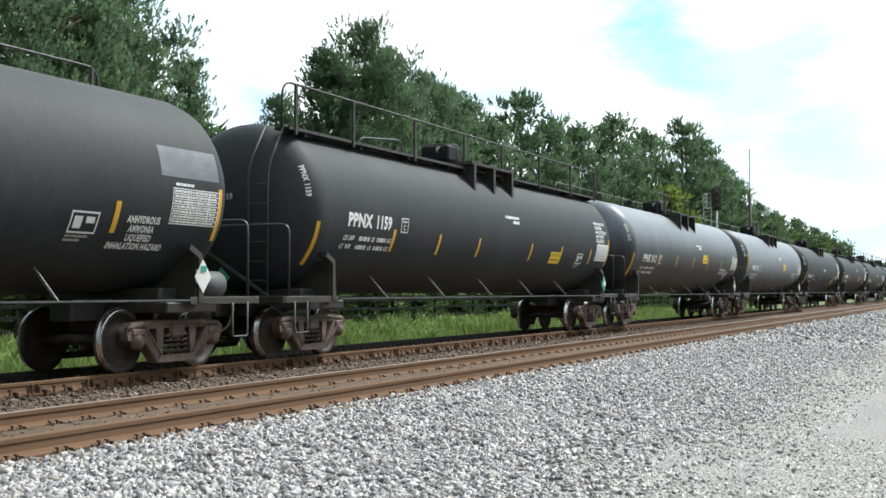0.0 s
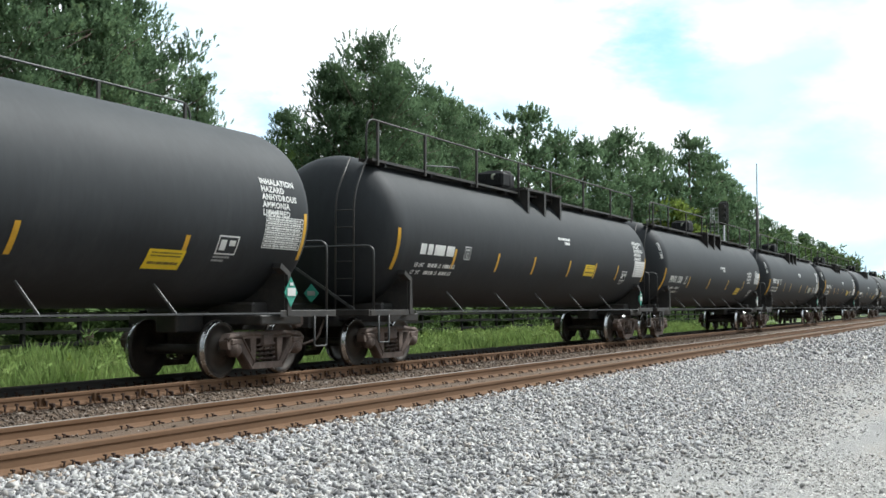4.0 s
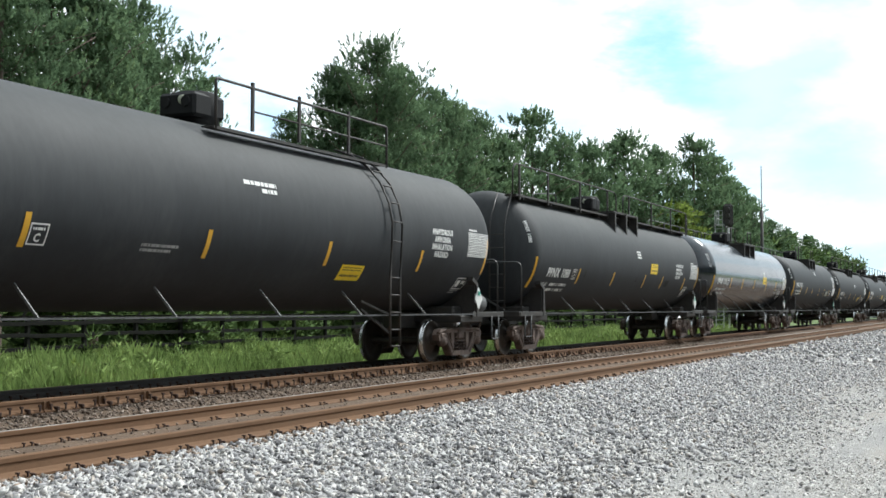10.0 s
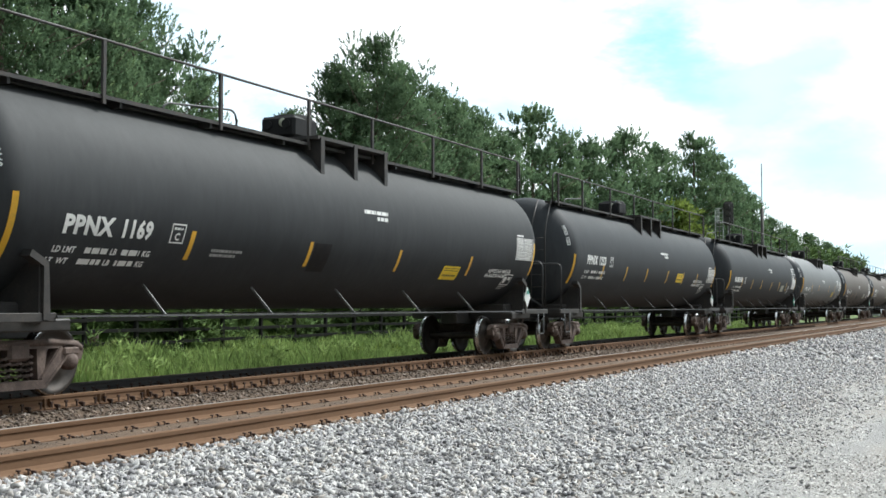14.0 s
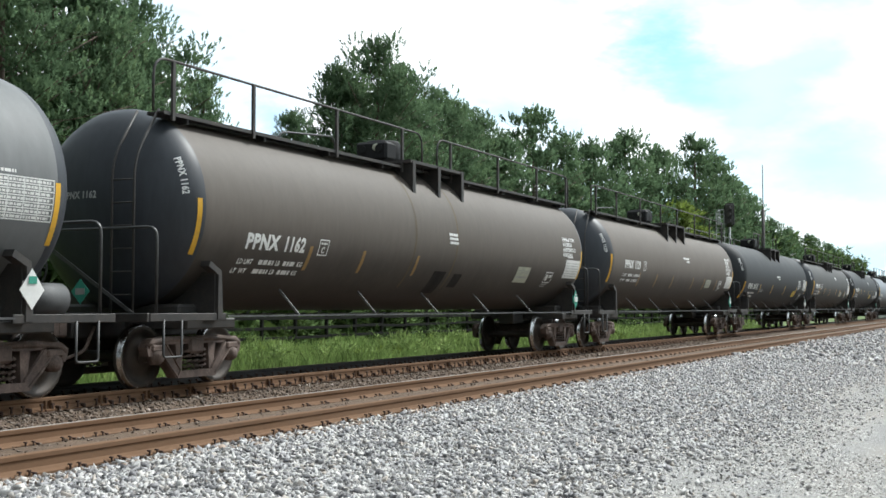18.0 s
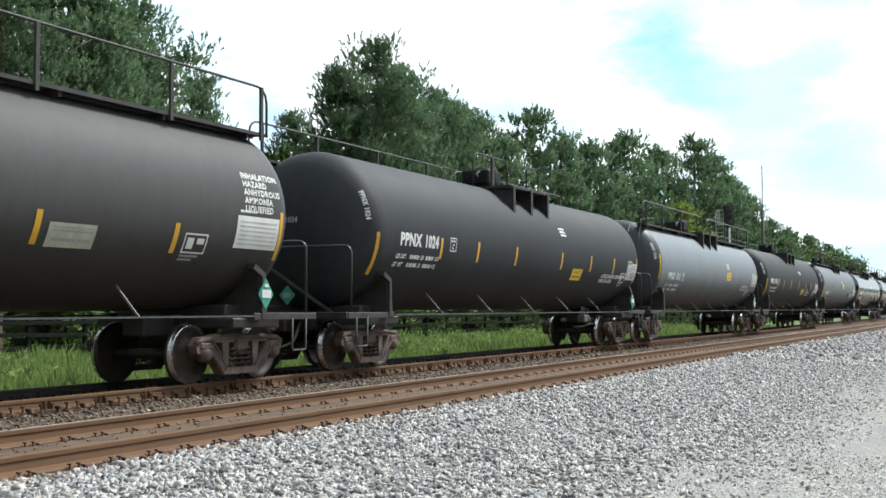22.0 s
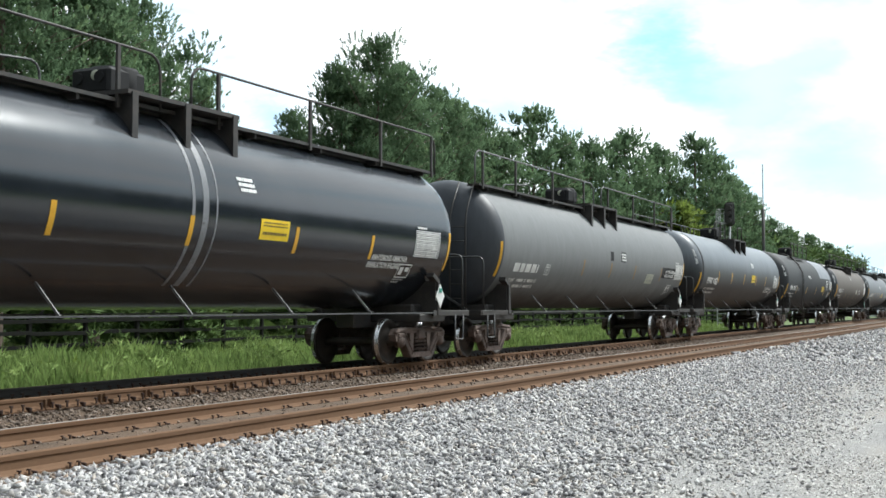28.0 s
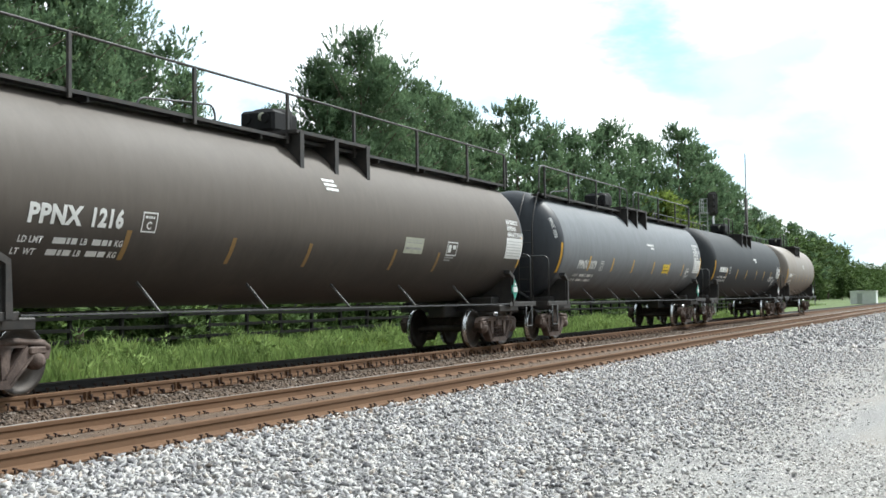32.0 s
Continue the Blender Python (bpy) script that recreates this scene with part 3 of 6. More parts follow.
def build_track(name, ya, yb, label, anchors):
    track = tagged(new(name), label, "railway track", kind="structure")
    for y in (ya, yb):
        # FAR_B is dark all over: the train's shadow put into its colour
        ob = part("rail", rail_mesh(M_RAILTOP if y == NEAR_B else M_RAIL, M_SHADERAIL if y == FAR_B else M_RAIL), None, track)
        ob.location.y = y
    tie = mesh_of("tie", shaped(box, (0, 0, 0), (0.22, 2.6, 0.17), 0.012), M_TIE)
    plate = mesh_of("tie_plate", shaped(box, (0, 0, 0), (0.19, 0.33, 0.022), 0.005), M_PLATE)
    spikes = spike_set(1.7 if anchors else 0.9)
    rng = random.Random(5)
    x = 4.0
    for k in range(150):
        x += 0.50 + rng.uniform(-0.03, 0.03)
        t = part("tie", tie, None, track)
        t.matrix_basis = pose(x, (ya + yb) / 2 + rng.uniform(-0.04, 0.04), -0.285, 0, 0, rng.uniform(-1.2, 1.2))
        for y in (ya, yb):
            p = part("tie_plate", plate, None, track)
            p.matrix_basis = pose(x, y, -0.192)
            s = part("spikes", spikes, None, track)
            s.matrix_basis = pose(x + rng.uniform(-0.02, 0.02), y, -0.18)
    # the ties farther along the line and behind
    xs = np.concatenate([np.arange(-90, 4.2, 0.5), np.arange(x + 0.5, 260, 0.5)])
    corner = np.array([(i, j, k) for i in (-0.11, 0.11) for j in (-1.3, 1.3) for k in (-0.085, 0.085)])
    v = (corner[None] + np.stack([xs, np.full(len(xs), (ya + yb) / 2), np.full(len(xs), -0.285)], -1)[:, None, :]).reshape(-1, 3)
    quad = np.array([(0, 1, 3, 2), (4, 6, 7, 5), (0, 4, 5, 1), (2, 3, 7, 6), (1, 5, 7, 3), (0, 2, 6, 4)])
    f = (quad[None] + 8 * np.arange(len(xs))[:, None, None]).reshape(-1, 4)
    tagged(part("distant_ties", raw_mesh("distant_ties", v, f, M_TIE), None, track), kind="stuff")
    if anchors:
        bm = bmesh.new()
        for dx in (-0.05, 0.05):
            box(bm, (dx, -0.045, -0.10), (0.022, 0.06, 0.13), 0.005)
        box(bm, (0, -0.075, -0.165), (0.14, 0.05, 0.03), 0.005)
        clamp = mesh_of("rail_anchor", bm, M_RAIL)
        for k in range(26):
            c = part("rail_anchor", clamp, None, track)
            c.matrix_basis = pose(9.6 + 1.02 * k + rng.uniform(-0.1, 0.1), ya, 0)


build_track("track_near", NEAR_A, NEAR_B, "rust-brown rails spiked to wooden ties in ballast", False)
build_track("track_far", FAR_A, FAR_B, "rust-brown rails carrying the tank train", True)


# ---- grass, fence ----
def soft(name, v, n, mat):
    """A mesh of loose triangles whose shading follows the rounded clump they grow on."""
    f = np.arange(len(v)).reshape(-1, 3)
    g = np.cross(v[f[:, 1]] - v[f[:, 0]], v[f[:, 2]] - v[f[:, 0]])
    turned = (g * n[f[:, 0]]).sum(1) < 0
    f[turned] = f[turned][:, ::-1]
    me = raw_mesh(name, v, f, mat, True)
    me.normals_split_custom_set_from_vertices(n / np.linalg.norm(n, axis=1, keepdims=True))
    return me


def sprays(rng, centres, radii, per, length, width, flat=0.75):
    """Clumps of leaves: slim triangles that point out of each clump's middle."""
    n = len(centres)
    d = rng.normal(size=(n, per, 3))
    d[..., 2] = d[..., 2] * flat + 0.25
    d /= np.linalg.norm(d, axis=-1, keepdims=True)
    root = centres[:, None, :] + d * radii[:, None, None] * rng.uniform(0.15, 0.75, (n, per, 1)) * np.array((1, 1, flat))
    tip = root + d * (length * rng.uniform(0.6, 1.3, (n, per, 1))) * radii[:, None, None]
    side = np.cross(d, rng.normal(size=(n, per, 3)))
    side /= np.linalg.norm(side, axis=-1, keepdims=True)
    side *= width * rng.uniform(0.6, 1.3, (n, per, 1))
    v = np.stack([root + side, tip, root - side], 2).reshape(-1, 3)
    up = np.repeat(d + np.array((0, 0, 0.35)), 3, axis=1).reshape(-1, 3)
    return v, up + rng.normal(size=up.shape) * 0.15


def grass(name, label, count, xr, yr, height, seed, power=1.5):
    rng = np.random.default_rng(seed)
    x = xr[0] + (xr[1] - xr[0]) * rng.random(count) ** power
    y = rng.uniform(*yr, count)
    clump = np.array([noise.noise((a * 0.5, b * 0.5, 7.0)) for a, b in zip(x, y)])
    h = height * rng.uniform(0.45, 1.15, count) * (1 + 1.0 * clump)
    w = rng.uniform(0.012, 0.03, count)
    ang = rng.uniform(0, math.tau, count)
    lean = rng.uniform(0.05, 0.45, count) * h
    la = rng.uniform(0, math.tau, count)
    z = ground_height(x, y)
    dx, dy = np.cos(ang) * w, np.sin(ang) * w
    lx, ly = np.cos(la) * lean, np.sin(la) * lean
    v = np.stack([np.stack([x - dx, y - dy, z - 0.02], -1), np.stack([x + dx, y + dy, z - 0.02], -1),
                  np.stack([x + dx * 0.8 + lx * 0.35, y + dy * 0.8 + ly * 0.35, z + h * 0.6], -1),
                  np.stack([x + lx, y + ly, z + h], -1)], 1)
    f = np.array([(0, 1, 2), (0, 2, 3)])[None] + 4 * np.arange(count)[:, None, None]
    ob = new(name, raw_mesh(name, v.reshape(-1, 3), f.reshape(-1, 3), M_GRASS))
    return tagged(ob, label, "grass", kind="stuff")


grass("tall_grass", "tall bright green grass beyond the tracks", 110000, (8, 95), (15.6, 27), 0.5, 11, 1.7)
def weeds(name, label, count, xr, yr, size, mat, seed):
    """Leafy weeds of uneven height scattered through the grass."""
    rng = np.random.default_rng(seed)
    x, y = xr[0] + (xr[1] - xr[0]) * rng.random(count) ** 1.6, rng.uniform(*yr, count)
    keep = np.array([noise.noise((a * 0.35, b * 0.35, 4.0 + seed)) for a, b in zip(x, y)]) > -0.05
    x, y = x[keep], y[keep]
    r = size * rng.uniform(0.5, 1.4, len(x))
    c = np.stack([x, y, ground_height(x, y) + r * rng.uniform(0.3, 2.2, len(x))], -1)
    v, n = sprays(rng, c, r, 30, 0.55, 0.028, 1.2)
    tagged(new(name, soft(name, v, n, mat)), label, "weeds", kind="stuff")


weeds("leafy_weeds", "leafy green weeds among the tall grass", 1500, (9, 90), (16.2, 27), 0.24, M_GRASS, 14)
weeds("yellow_weeds", "pale yellow-green weeds among the tall grass", 700, (9, 90), (15.8, 25), 0.17, M_LIME, 15)
weeds("bramble", "dark brambles grown along the fence", 900, (9, 120), (24.6, 27.5), 0.34, M_LEAF, 16)
grass("meadow_grass", "mown green meadow behind the fence", 40000, (18, 220), (26, 46), 0.32, 12)


def build_fence():
    fence = thing("fence", "dark wooden post and rail fence in the grass", "fence")
    post = mesh_of("post", shaped(box, (0, 0, 0.65), (0.13, 0.13, 1.75), 0.015), M_FENCE)
    slat = mesh_of("rail_board", shaped(box, (1.2, 0, 0), (2.42, 0.045, 0.12), 0.008), M_FENCE)
    rng = random.Random(8)
    x = 14.0
    for k in range(60):
        z = float(ground_height(x, 26.0))
        p = part("post", post, None, fence)
        p.matrix_basis = pose(x, 26.0, z, rng.uniform(-2, 2), rng.uniform(-2, 2), 0)
        for h in (0.64, 1.04, 1.42):
            s = part("rail_board", slat, None, fence)
            s.matrix_basis = pose(x, 25.92, z + h + rng.uniform(-0.02, 0.02), 0, rng.uniform(-0.6, 0.6), 0)
        x += 2.4
    fence.location = (0, 0, 0)


build_fence()


# ---- trees ----
def tufts(rng, centres, radii, twigs, needles, length, width):
    """Pine shoots: upright fingers on each clump, brushed with needles that slant up along them."""
    n = len(centres)
    d = rng.normal(size=(n, twigs, 3))
    d[..., 2] = np.abs(d[..., 2]) * 0.8
    d /= np.linalg.norm(d, axis=-1, keepdims=True)
    c = centres[:, None, :] + d * radii[:, None, None] * rng.uniform(0.3, 1.0, (n, twigs, 1)) * np.array((1, 1, 0.7))
    axis = d * 0.6 + np.array((0, 0, 0.75)) + rng.normal(size=d.shape) * 0.18
    axis /= np.linalg.norm(axis, axis=-1, keepdims=True)
    span = length * rng.uniform(0.7, 1.3, (n, twigs, 1, 1))
    along = (np.arange(needles) / needles)[None, None, :, None] * span
    out = rng.normal(size=(n, twigs, needles, 3))
    out /= np.linalg.norm(out, axis=-1, keepdims=True)
    a = axis[:, :, None, :] * 0.9 + out * 0.75
    a /= np.linalg.norm(a, axis=-1, keepdims=True)
    root = c[:, :, None, :] + axis[:, :, None, :] * along
    tip = root + a * 0.5 * span
    side = np.cross(a, rng.normal(size=a.shape))
    side /= np.linalg.norm(side, axis=-1, keepdims=True)
    side = side * width
    v = np.stack([root + side, tip, root - side], 3).reshape(-1, 3)
    up = d[:, :, None, :] * 0.95 + out * 0.18 + np.array((0, 0, 0.3))
    return v, np.repeat(up, 3, axis=2).reshape(-1, 3)


def tree_kind(seed, height, spread, bare, open_crown, mat, pine=True, twigs=20, needles=8):
    """Meshes of one tree: a tapered trunk with limbs, and a crown of clumps at the limbs' ends."""
    rng = np.random.default_rng(seed)
    rnd = random.Random(seed)
    bm = bmesh.new()
    sway = rnd.uniform(-0.3, 0.3)
    axis = lambda z: Vector((sway * math.sin(z / height * 2.2), 0.6 * sway * math.sin(z / height * 3.1), z))
    rings = []
    for i in range(9):
        z = height * 0.97 * i / 8
        r = 0.017 * height * (1 - 0.9 * i / 8) + 0.02
        p = axis(z)
        rings.append([bm.verts.new(p + Vector((math.cos(k * math.tau / 8) * r, math.sin(k * math.tau / 8) * r, 0))) for k in range(8)])
    for a, b in zip(rings, rings[1:]):
        for k in range(8):
            bm.faces.new((a[k], a[(k + 1) % 8], b[(k + 1) % 8], b[k])).smooth = True
    centres, radii = [], []
    limbs = int(height * (6.8 if not open_crown else 4.0) * (1.0 if needles > 6 else 0.72))
    for i in range(limbs):
        t = (i + rnd.random()) / limbs
        z = height * (bare + (1 - bare) * t ** 0.9) * 0.97
        reach = spread * min(1, (t + 0.05) / 0.3) ** 0.6 * (1 - max(0, (t - 0.4) / 0.64) ** 2.4) * rnd.uniform(0.5, 1.1)
        if pine:
            reach *= 1.0 if t < 0.75 else 0.95
        ang = i * 2.4 + rnd.uniform(-0.5, 0.5)
        rise = rnd.uniform(0.05, 0.5) * reach + 0.3
        a = axis(z * 0.97)
        b = a + Vector((math.cos(ang) * reach, math.sin(ang) * reach, rise))
        mid = (a + b) / 2 + Vector((0, 0, -0.06 * reach))
        tube(bm, [a, mid, b], 0.010 + 0.0018 * height * (1 - t), 3)
        steps = max(2, int(reach / (0.75 if not open_crown else 0.85)))
        for k in range(steps):
            s = 0.35 + 0.65 * (k + rnd.random() * 0.5) / steps
            c = a.lerp(b, s) + Vector((rnd.gauss(0, 0.3), rnd.gauss(0, 0.3), rnd.gauss(0.1, 0.2)))
            centres.append(c)
            radii.append(rnd.uniform(0.65, 1.15) * (0.8 if open_crown else 1.0) * (1.0 if needles > 6 else 1.2))
    for k in range(5):
        centres.append(axis(height * (0.93 + 0.015 * k)) + Vector((rnd.gauss(0, 0.3), rnd.gauss(0, 0.3), 0)))
        radii.append(0.6)
    middles, sizes = np.array([tuple(c) for c in centres]), np.array(radii)
    if pine:
        v, n = tufts(rng, middles, sizes, twigs, needles, 0.30, 0.042) if needles > 6 else tufts(rng, middles, sizes, twigs, needles, 0.50, 0.095)
    else:
        v, n = sprays(rng, middles, sizes, 44, 0.42, 0.10)
    return mesh_of("trunk", bm, M_BARK), soft("crown", v, n, mat)


KINDS = [tree_kind(21, 16, 3.6, 0.16, False, M_NEEDLE), tree_kind(22, 16, 3.0, 0.14, False, M_NEEDLE),
         tree_kind(23, 16, 4.2, 0.35, True, M_NEEDLE), tree_kind(24, 9, 3.0, 0.10, False, M_LEAF, False),
         tree_kind(25, 8, 2.6, 0.08, False, M_LIME, False), tree_kind(26, 16, 4.6, 0.16, False, M_NEEDLE),
         tree_kind(27, 16, 3.8, 0.12, False, M_NEEDLE, True, 11, 5), tree_kind(28, 16, 4.4, 0.14, False, M_NEEDLE, True, 11, 5), tree_kind(29, 16, 4.4, 0.3, True, M_NEEDLE, True, 11, 5),
         tree_kind(30, 16, 1.7, 0.3, True, M_NEEDLE)]
NAMES = [("pine_tree", "tall dark green pine with a dense crown"), ("pine_tree", "slim tall green pine in the tree line"),
         ("pine_tree", "tall pine with an open crown against the sky"), ("broadleaf_tree", "low broadleaf tree in the undergrowth"),
         ("broadleaf_tree", "yellow-green young broadleaf tree"), ("pine_tree", "broad tall green pine with heavy limbs"),
         ("pine_tree", "green pine in the depth of the wood"), ("pine_tree", "broad green pine farther down the line"),
         ("pine_tree", "open-crowned pine farther down the line"),
         ("pine_tree", "slender pine with sparse upright shoots")]
TALL = (16, 16, 16, 9, 8, 16, 16, 16, 16, 16)


def plant(kind, x, y, height, turn):
    k = height / TALL[kind]
    tree = thing(NAMES[kind][0], NAMES[kind][1], "tree", "trees along the railway")
    tree.matrix_basis = pose(x, y, float(ground_height(x, min(y, 200))) - 0.1, 0, 0, turn)
    tree.scale = (k, k, k)
    part("trunk", KINDS[kind][0], None, tree)
    part("crown", KINDS[kind][1], None, tree)


def top_at(px, py, y):
    """Place along the track and height of a treetop seen in a direction (tangents right of and above the line of sight at 24.5 s)."""
    yaw, tilt = radians(25.626), radians(2.763)
    f = Vector((math.cos(yaw) * math.cos(tilt), math.sin(yaw) * math.cos(tilt), math.sin(tilt)))
    r = Vector((math.sin(yaw), -math.cos(yaw), 0))
    d = f + r * px + r.cross(f) * py
    k = y / d.y
    return d.x * k, EYE[2] + d.z * k


# kind, tangents of the treetop's direction, distance from the camera's line
FRONT = ((5, -0.39, 0.275, 33), (0, -0.345, 0.262, 36), (1, -0.305, 0.25, 34), (5, -0.275, 0.215, 37), (1, -0.262, 0.172, 39), (9, -0.212, 0.152, 44),
         (9, -0.208, 0.118, 48), (1, -0.135, 0.118, 56), (5, -0.056, 0.182, 42), (0, -0.036, 0.155, 45), (1, -0.094, 0.158, 44), (0, -0.006, 0.138, 47), (1, 0.012, 0.128, 48), (0, 0.028, 0.12, 50),
         (1, 0.05, 0.098, 48), (2, 0.08, 0.122, 50), (0, 0.105, 0.095, 49), (1, 0.13, 0.092, 48), (5, 0.162, 0.10, 48), (0, 0.19, 0.088, 50),
         (2, 0.223, 0.098, 46), (0, 0.238, 0.082, 46), (1, 0.254, 0.062, 47), (0, 0.272, 0.045, 48), (1, 0.29, 0.025, 50), (0, 0.305, 0.017, 50), (5, 0.325, 0.012, 52),
         (0, 0.342, 0.004, 50), (1, 0.355, -0.009, 50), (0, 0.366, -0.018, 50), (1, 0.375, -0.028, 50))
rng_t = random.Random(31)
for kind, px, py, y in FRONT:
    x, h = top_at(px * 0.96, py * 0.96, y)
    if px > 0.04:
        kind = {0: 6, 1: 7, 5: 7, 2: 8}[kind]
    plant(kind, x, y, h + 0.9, rng_t.uniform(0, 360))
for k in range(46):
    # the lower trees and the second row that close the wood
    x = 24 + 430 * (k / 45) ** 1.5
    y = rng_t.uniform(38, 44) if k % 2 else rng_t.uniform(50, 58)
    kind = 3 if k % 2 else 6
    plant(kind, x + rng_t.uniform(-2, 2), y, rng_t.uniform(5.5, 8.5) if k % 2 else rng_t.uniform(11.5, 14.5), rng_t.uniform(0, 360))
for px, py, y in ((0.207, 0.042, 43), (0.262, -0.012, 42)):
    x, h = top_at(px * 0.96, py * 0.96, y)
    plant(4, x, y, h, rng_t.uniform(0, 360))


SHRUB = tree_kind(41, 3, 1.5, 0.05, False, M_LEAF, False)
for k in range(34):
    x = 16 + 150 * (k / 33) ** 1.4 + rng_t.uniform(-1, 1)
    y = rng_t.uniform(26.6, 31)
    h = rng_t.uniform(0.35, 0.7)
    shrub = thing("shrub", "low dark green shrub along the fence", "shrub", "shrubs along the fence")
    shrub.matrix_basis = pose(x, y, float(ground_height(x, y)) - 0.05, 0, 0, rng_t.uniform(0, 360))
    shrub.scale = (h * 1.3, h * 1.3, h)
    part("stem", SHRUB[0], None, shrub)
    part("foliage", SHRUB[1], None, shrub)


def build_woods(name, label, count, xr, yr, height, size, seed):
    rng = np.random.default_rng(seed)
    x, y = rng.uniform(*xr, count), rng.uniform(*yr, count)
    h = height * (1 + 0.35 * np.array([noise.noise((a * 0.09, b * 0.1, 2.0)) for a, b in zip(x, y)]))
    c = np.stack([x, y, rng.random(count) ** 0.75 * h - 0.6], -1)
    v, n = sprays(rng, c, np.full(count, size), 16, 0.8, 0.28)
    tagged(new(name, soft(name, v, n, M_LEAF)), label, "woods", kind="stuff")


build_woods("undergrowth", "dark green undergrowth at the foot of the trees", 1500, (24, 240), (33, 41), 3.6, 1.1, 63)
build_woods("woods", "dense green wood behind the first pines", 3400, (40, 260), (51, 60), 14.0, 1.9, 64)
build_woods("woods", "dense distant pine wood along the line", 2600, (190, 470), (47, 62), 18.0, 2.4, 65)
# the next two woods are out of view, added to dim tank sides and ends
build_woods("woods", "unseen green woods behind the camera, added to shade the tanks", 4200, (-90, 190), (-46, -34), 15, 2.0, 61)
build_woods("woods", "out-of-view green woods along the passed line, dimming the tank ends", 1500, (-110, 20), (36, 50), 15, 2.0, 62)


def build_far_woods():
    """The distant woods that close the view down the line."""
    rng = np.random.default_rng(77)
    n = 3800
    x = rng.uniform(420, 900, n)
    y = np.where(rng.random(n) < 0.65, rng.uniform(40, 75, n), rng.uniform(-60, -18, n) + (x - 420) * 0.09)
    h = 12 + 5 * np.array([noise.noise((a * 0.06, b * 0.1, 2.0)) for a, b in zip(x, y)])
    c = np.stack([x, y, rng.random(n) ** 0.7 * h], -1)
    v, up = sprays(rng, c, np.full(n, 2.2), 16, 0.7, 0.25)
    tagged(new("far_woods", soft("far_woods", v, up, M_LEAF)), "distant dark green woods along the line", "woods", kind="stuff")


build_far_woods()


# ---- signal, mast, hut ----
def build_signal():
    x, h = top_at(0.2435, 0.0403, 17.5)
    s = thing("railway_signal", "black signal head with a red lamp on a ladder mast", "signal", at=pose(x, 17.5, float(ground_height(x, 17.5))))
    top = h - s.location.z
    part("mast", shaped(tube, [(0, 0, 0), (0, 0, top - 0.1)], 0.07, 10), M_GALV, s)
    part("head", shaped(box, (-0.18, -0.02, top - 0.85), (0.26, 0.70, 1.7), 0.16), M_BLACK, s)
    bm = bmesh.new()
    for dz in (0.4, 0.85, 1.3):
        lathe(bm, [(-0.62, 0.17), (-0.30, 0.17), (-0.30, 0.15), (-0.6, 0.15)], "x", 14, (0, -0.02, top - dz))
    part("hood", bm, M_BLACK, s)
    lamp = bpy.data.materials.new("red_signal_lamp")
    lamp.use_nodes = True
    b = lamp.node_tree.nodes["Principled BSDF"]
    b.inputs["Base Color"].default_value = (0.4, 0.01, 0.01, 1)
    b.inputs["Emission Color"].default_value = (1.0, 0.08, 0.04, 1)
    b.inputs["Emission Strength"].default_value = 1.2
    part("lamp", shaped(lathe, [(-0.34, 0.12), (-0.30, 0.12)], "x", 14, (0, -0.02, top - 1.3)), lamp, s, "red lit lens")
    bm = bmesh.new()
    for y in (0.40, 0.95):
        beam(bm, (0.05, y, 0.2), (0.05, y, top - 0.55), 0.06, 0.06)
    z = 0.4
    while z < top - 0.4:
        beam(bm, (0.05, 0.40, z), (0.05, 0.95, z), 0.045, 0.045)
        z += 0.32
    part("ladder", bm, M_GALV, s)
    bm = bmesh.new()
    box(bm, (0, 0.3, top - 1.5), (0.6, 1.0, 0.05), 0.01)
    for y in (0.75,):
        for zz in (0.5, 1.0):
            beam(bm, (-0.3, y, top - 1.5 + zz), (0.3, y, top - 1.5 + zz), 0.05, 0.05)
        for xx in (-0.3, 0.3):
            beam(bm, (xx, y, top - 1.5), (xx, y, top - 0.5), 0.05, 0.05)
    part("platform", bm, M_GALV, s)
    part("base", shaped(box, (0, 0, 0.1), (0.6, 0.6, 0.5), 0.03), M_SHED, s)


build_signal()


def build_mast():
    x, h = top_at(0.2715, 0.0725, 24.0)
    z = float(ground_height(x, 24.0))
    s = thing("radio_mast", "thin grey pole with a whip aerial", "mast", at=pose(x, 24.0, z))
    top = h - z
    part("pole", shaped(tube, [(0, 0, 0), (0, 0, top * 0.72)], 0.17, 10), M_BLACK, s)
    part("whip", shaped(tube, [(0, 0, top * 0.70), (0, 0, top)], 0.055, 6), M_BLACK, s)
    part("arm", shaped(beam, (-0.1, 0.0, top * 0.62), (-0.5, 0.9, top * 0.62), 0.05, 0.05), M_PIPE, s)


build_mast()


def build_hut():
    hut = thing("equipment_hut", "small white metal equipment hut beside the track", "hut", at=pose(235, 21.5, -0.75))
    part("wall", shaped(box, (0, 0, 1.2), (3.6, 4.6, 2.4), 0.03), M_SHED, hut)
    part("roof", shaped(box, (0, 0, 2.46), (3.9, 4.9, 0.14), 0.03), M_SHED, hut)
    part("door", shaped(box, (-1.81, 0.6, 1.05), (0.05, 0.9, 2.0), 0.01), M_GALV, hut)


build_hut()
# ---- the train ----
R, ZC = 1.537, 2.655                # tank radius, height of its axis
STRAIGHT, HEAD = 8.41, 0.74        # half length of the tank's barrel, depth of its heads
BOLSTER = 8.0
SIDE = -1.46                       # near side's sill


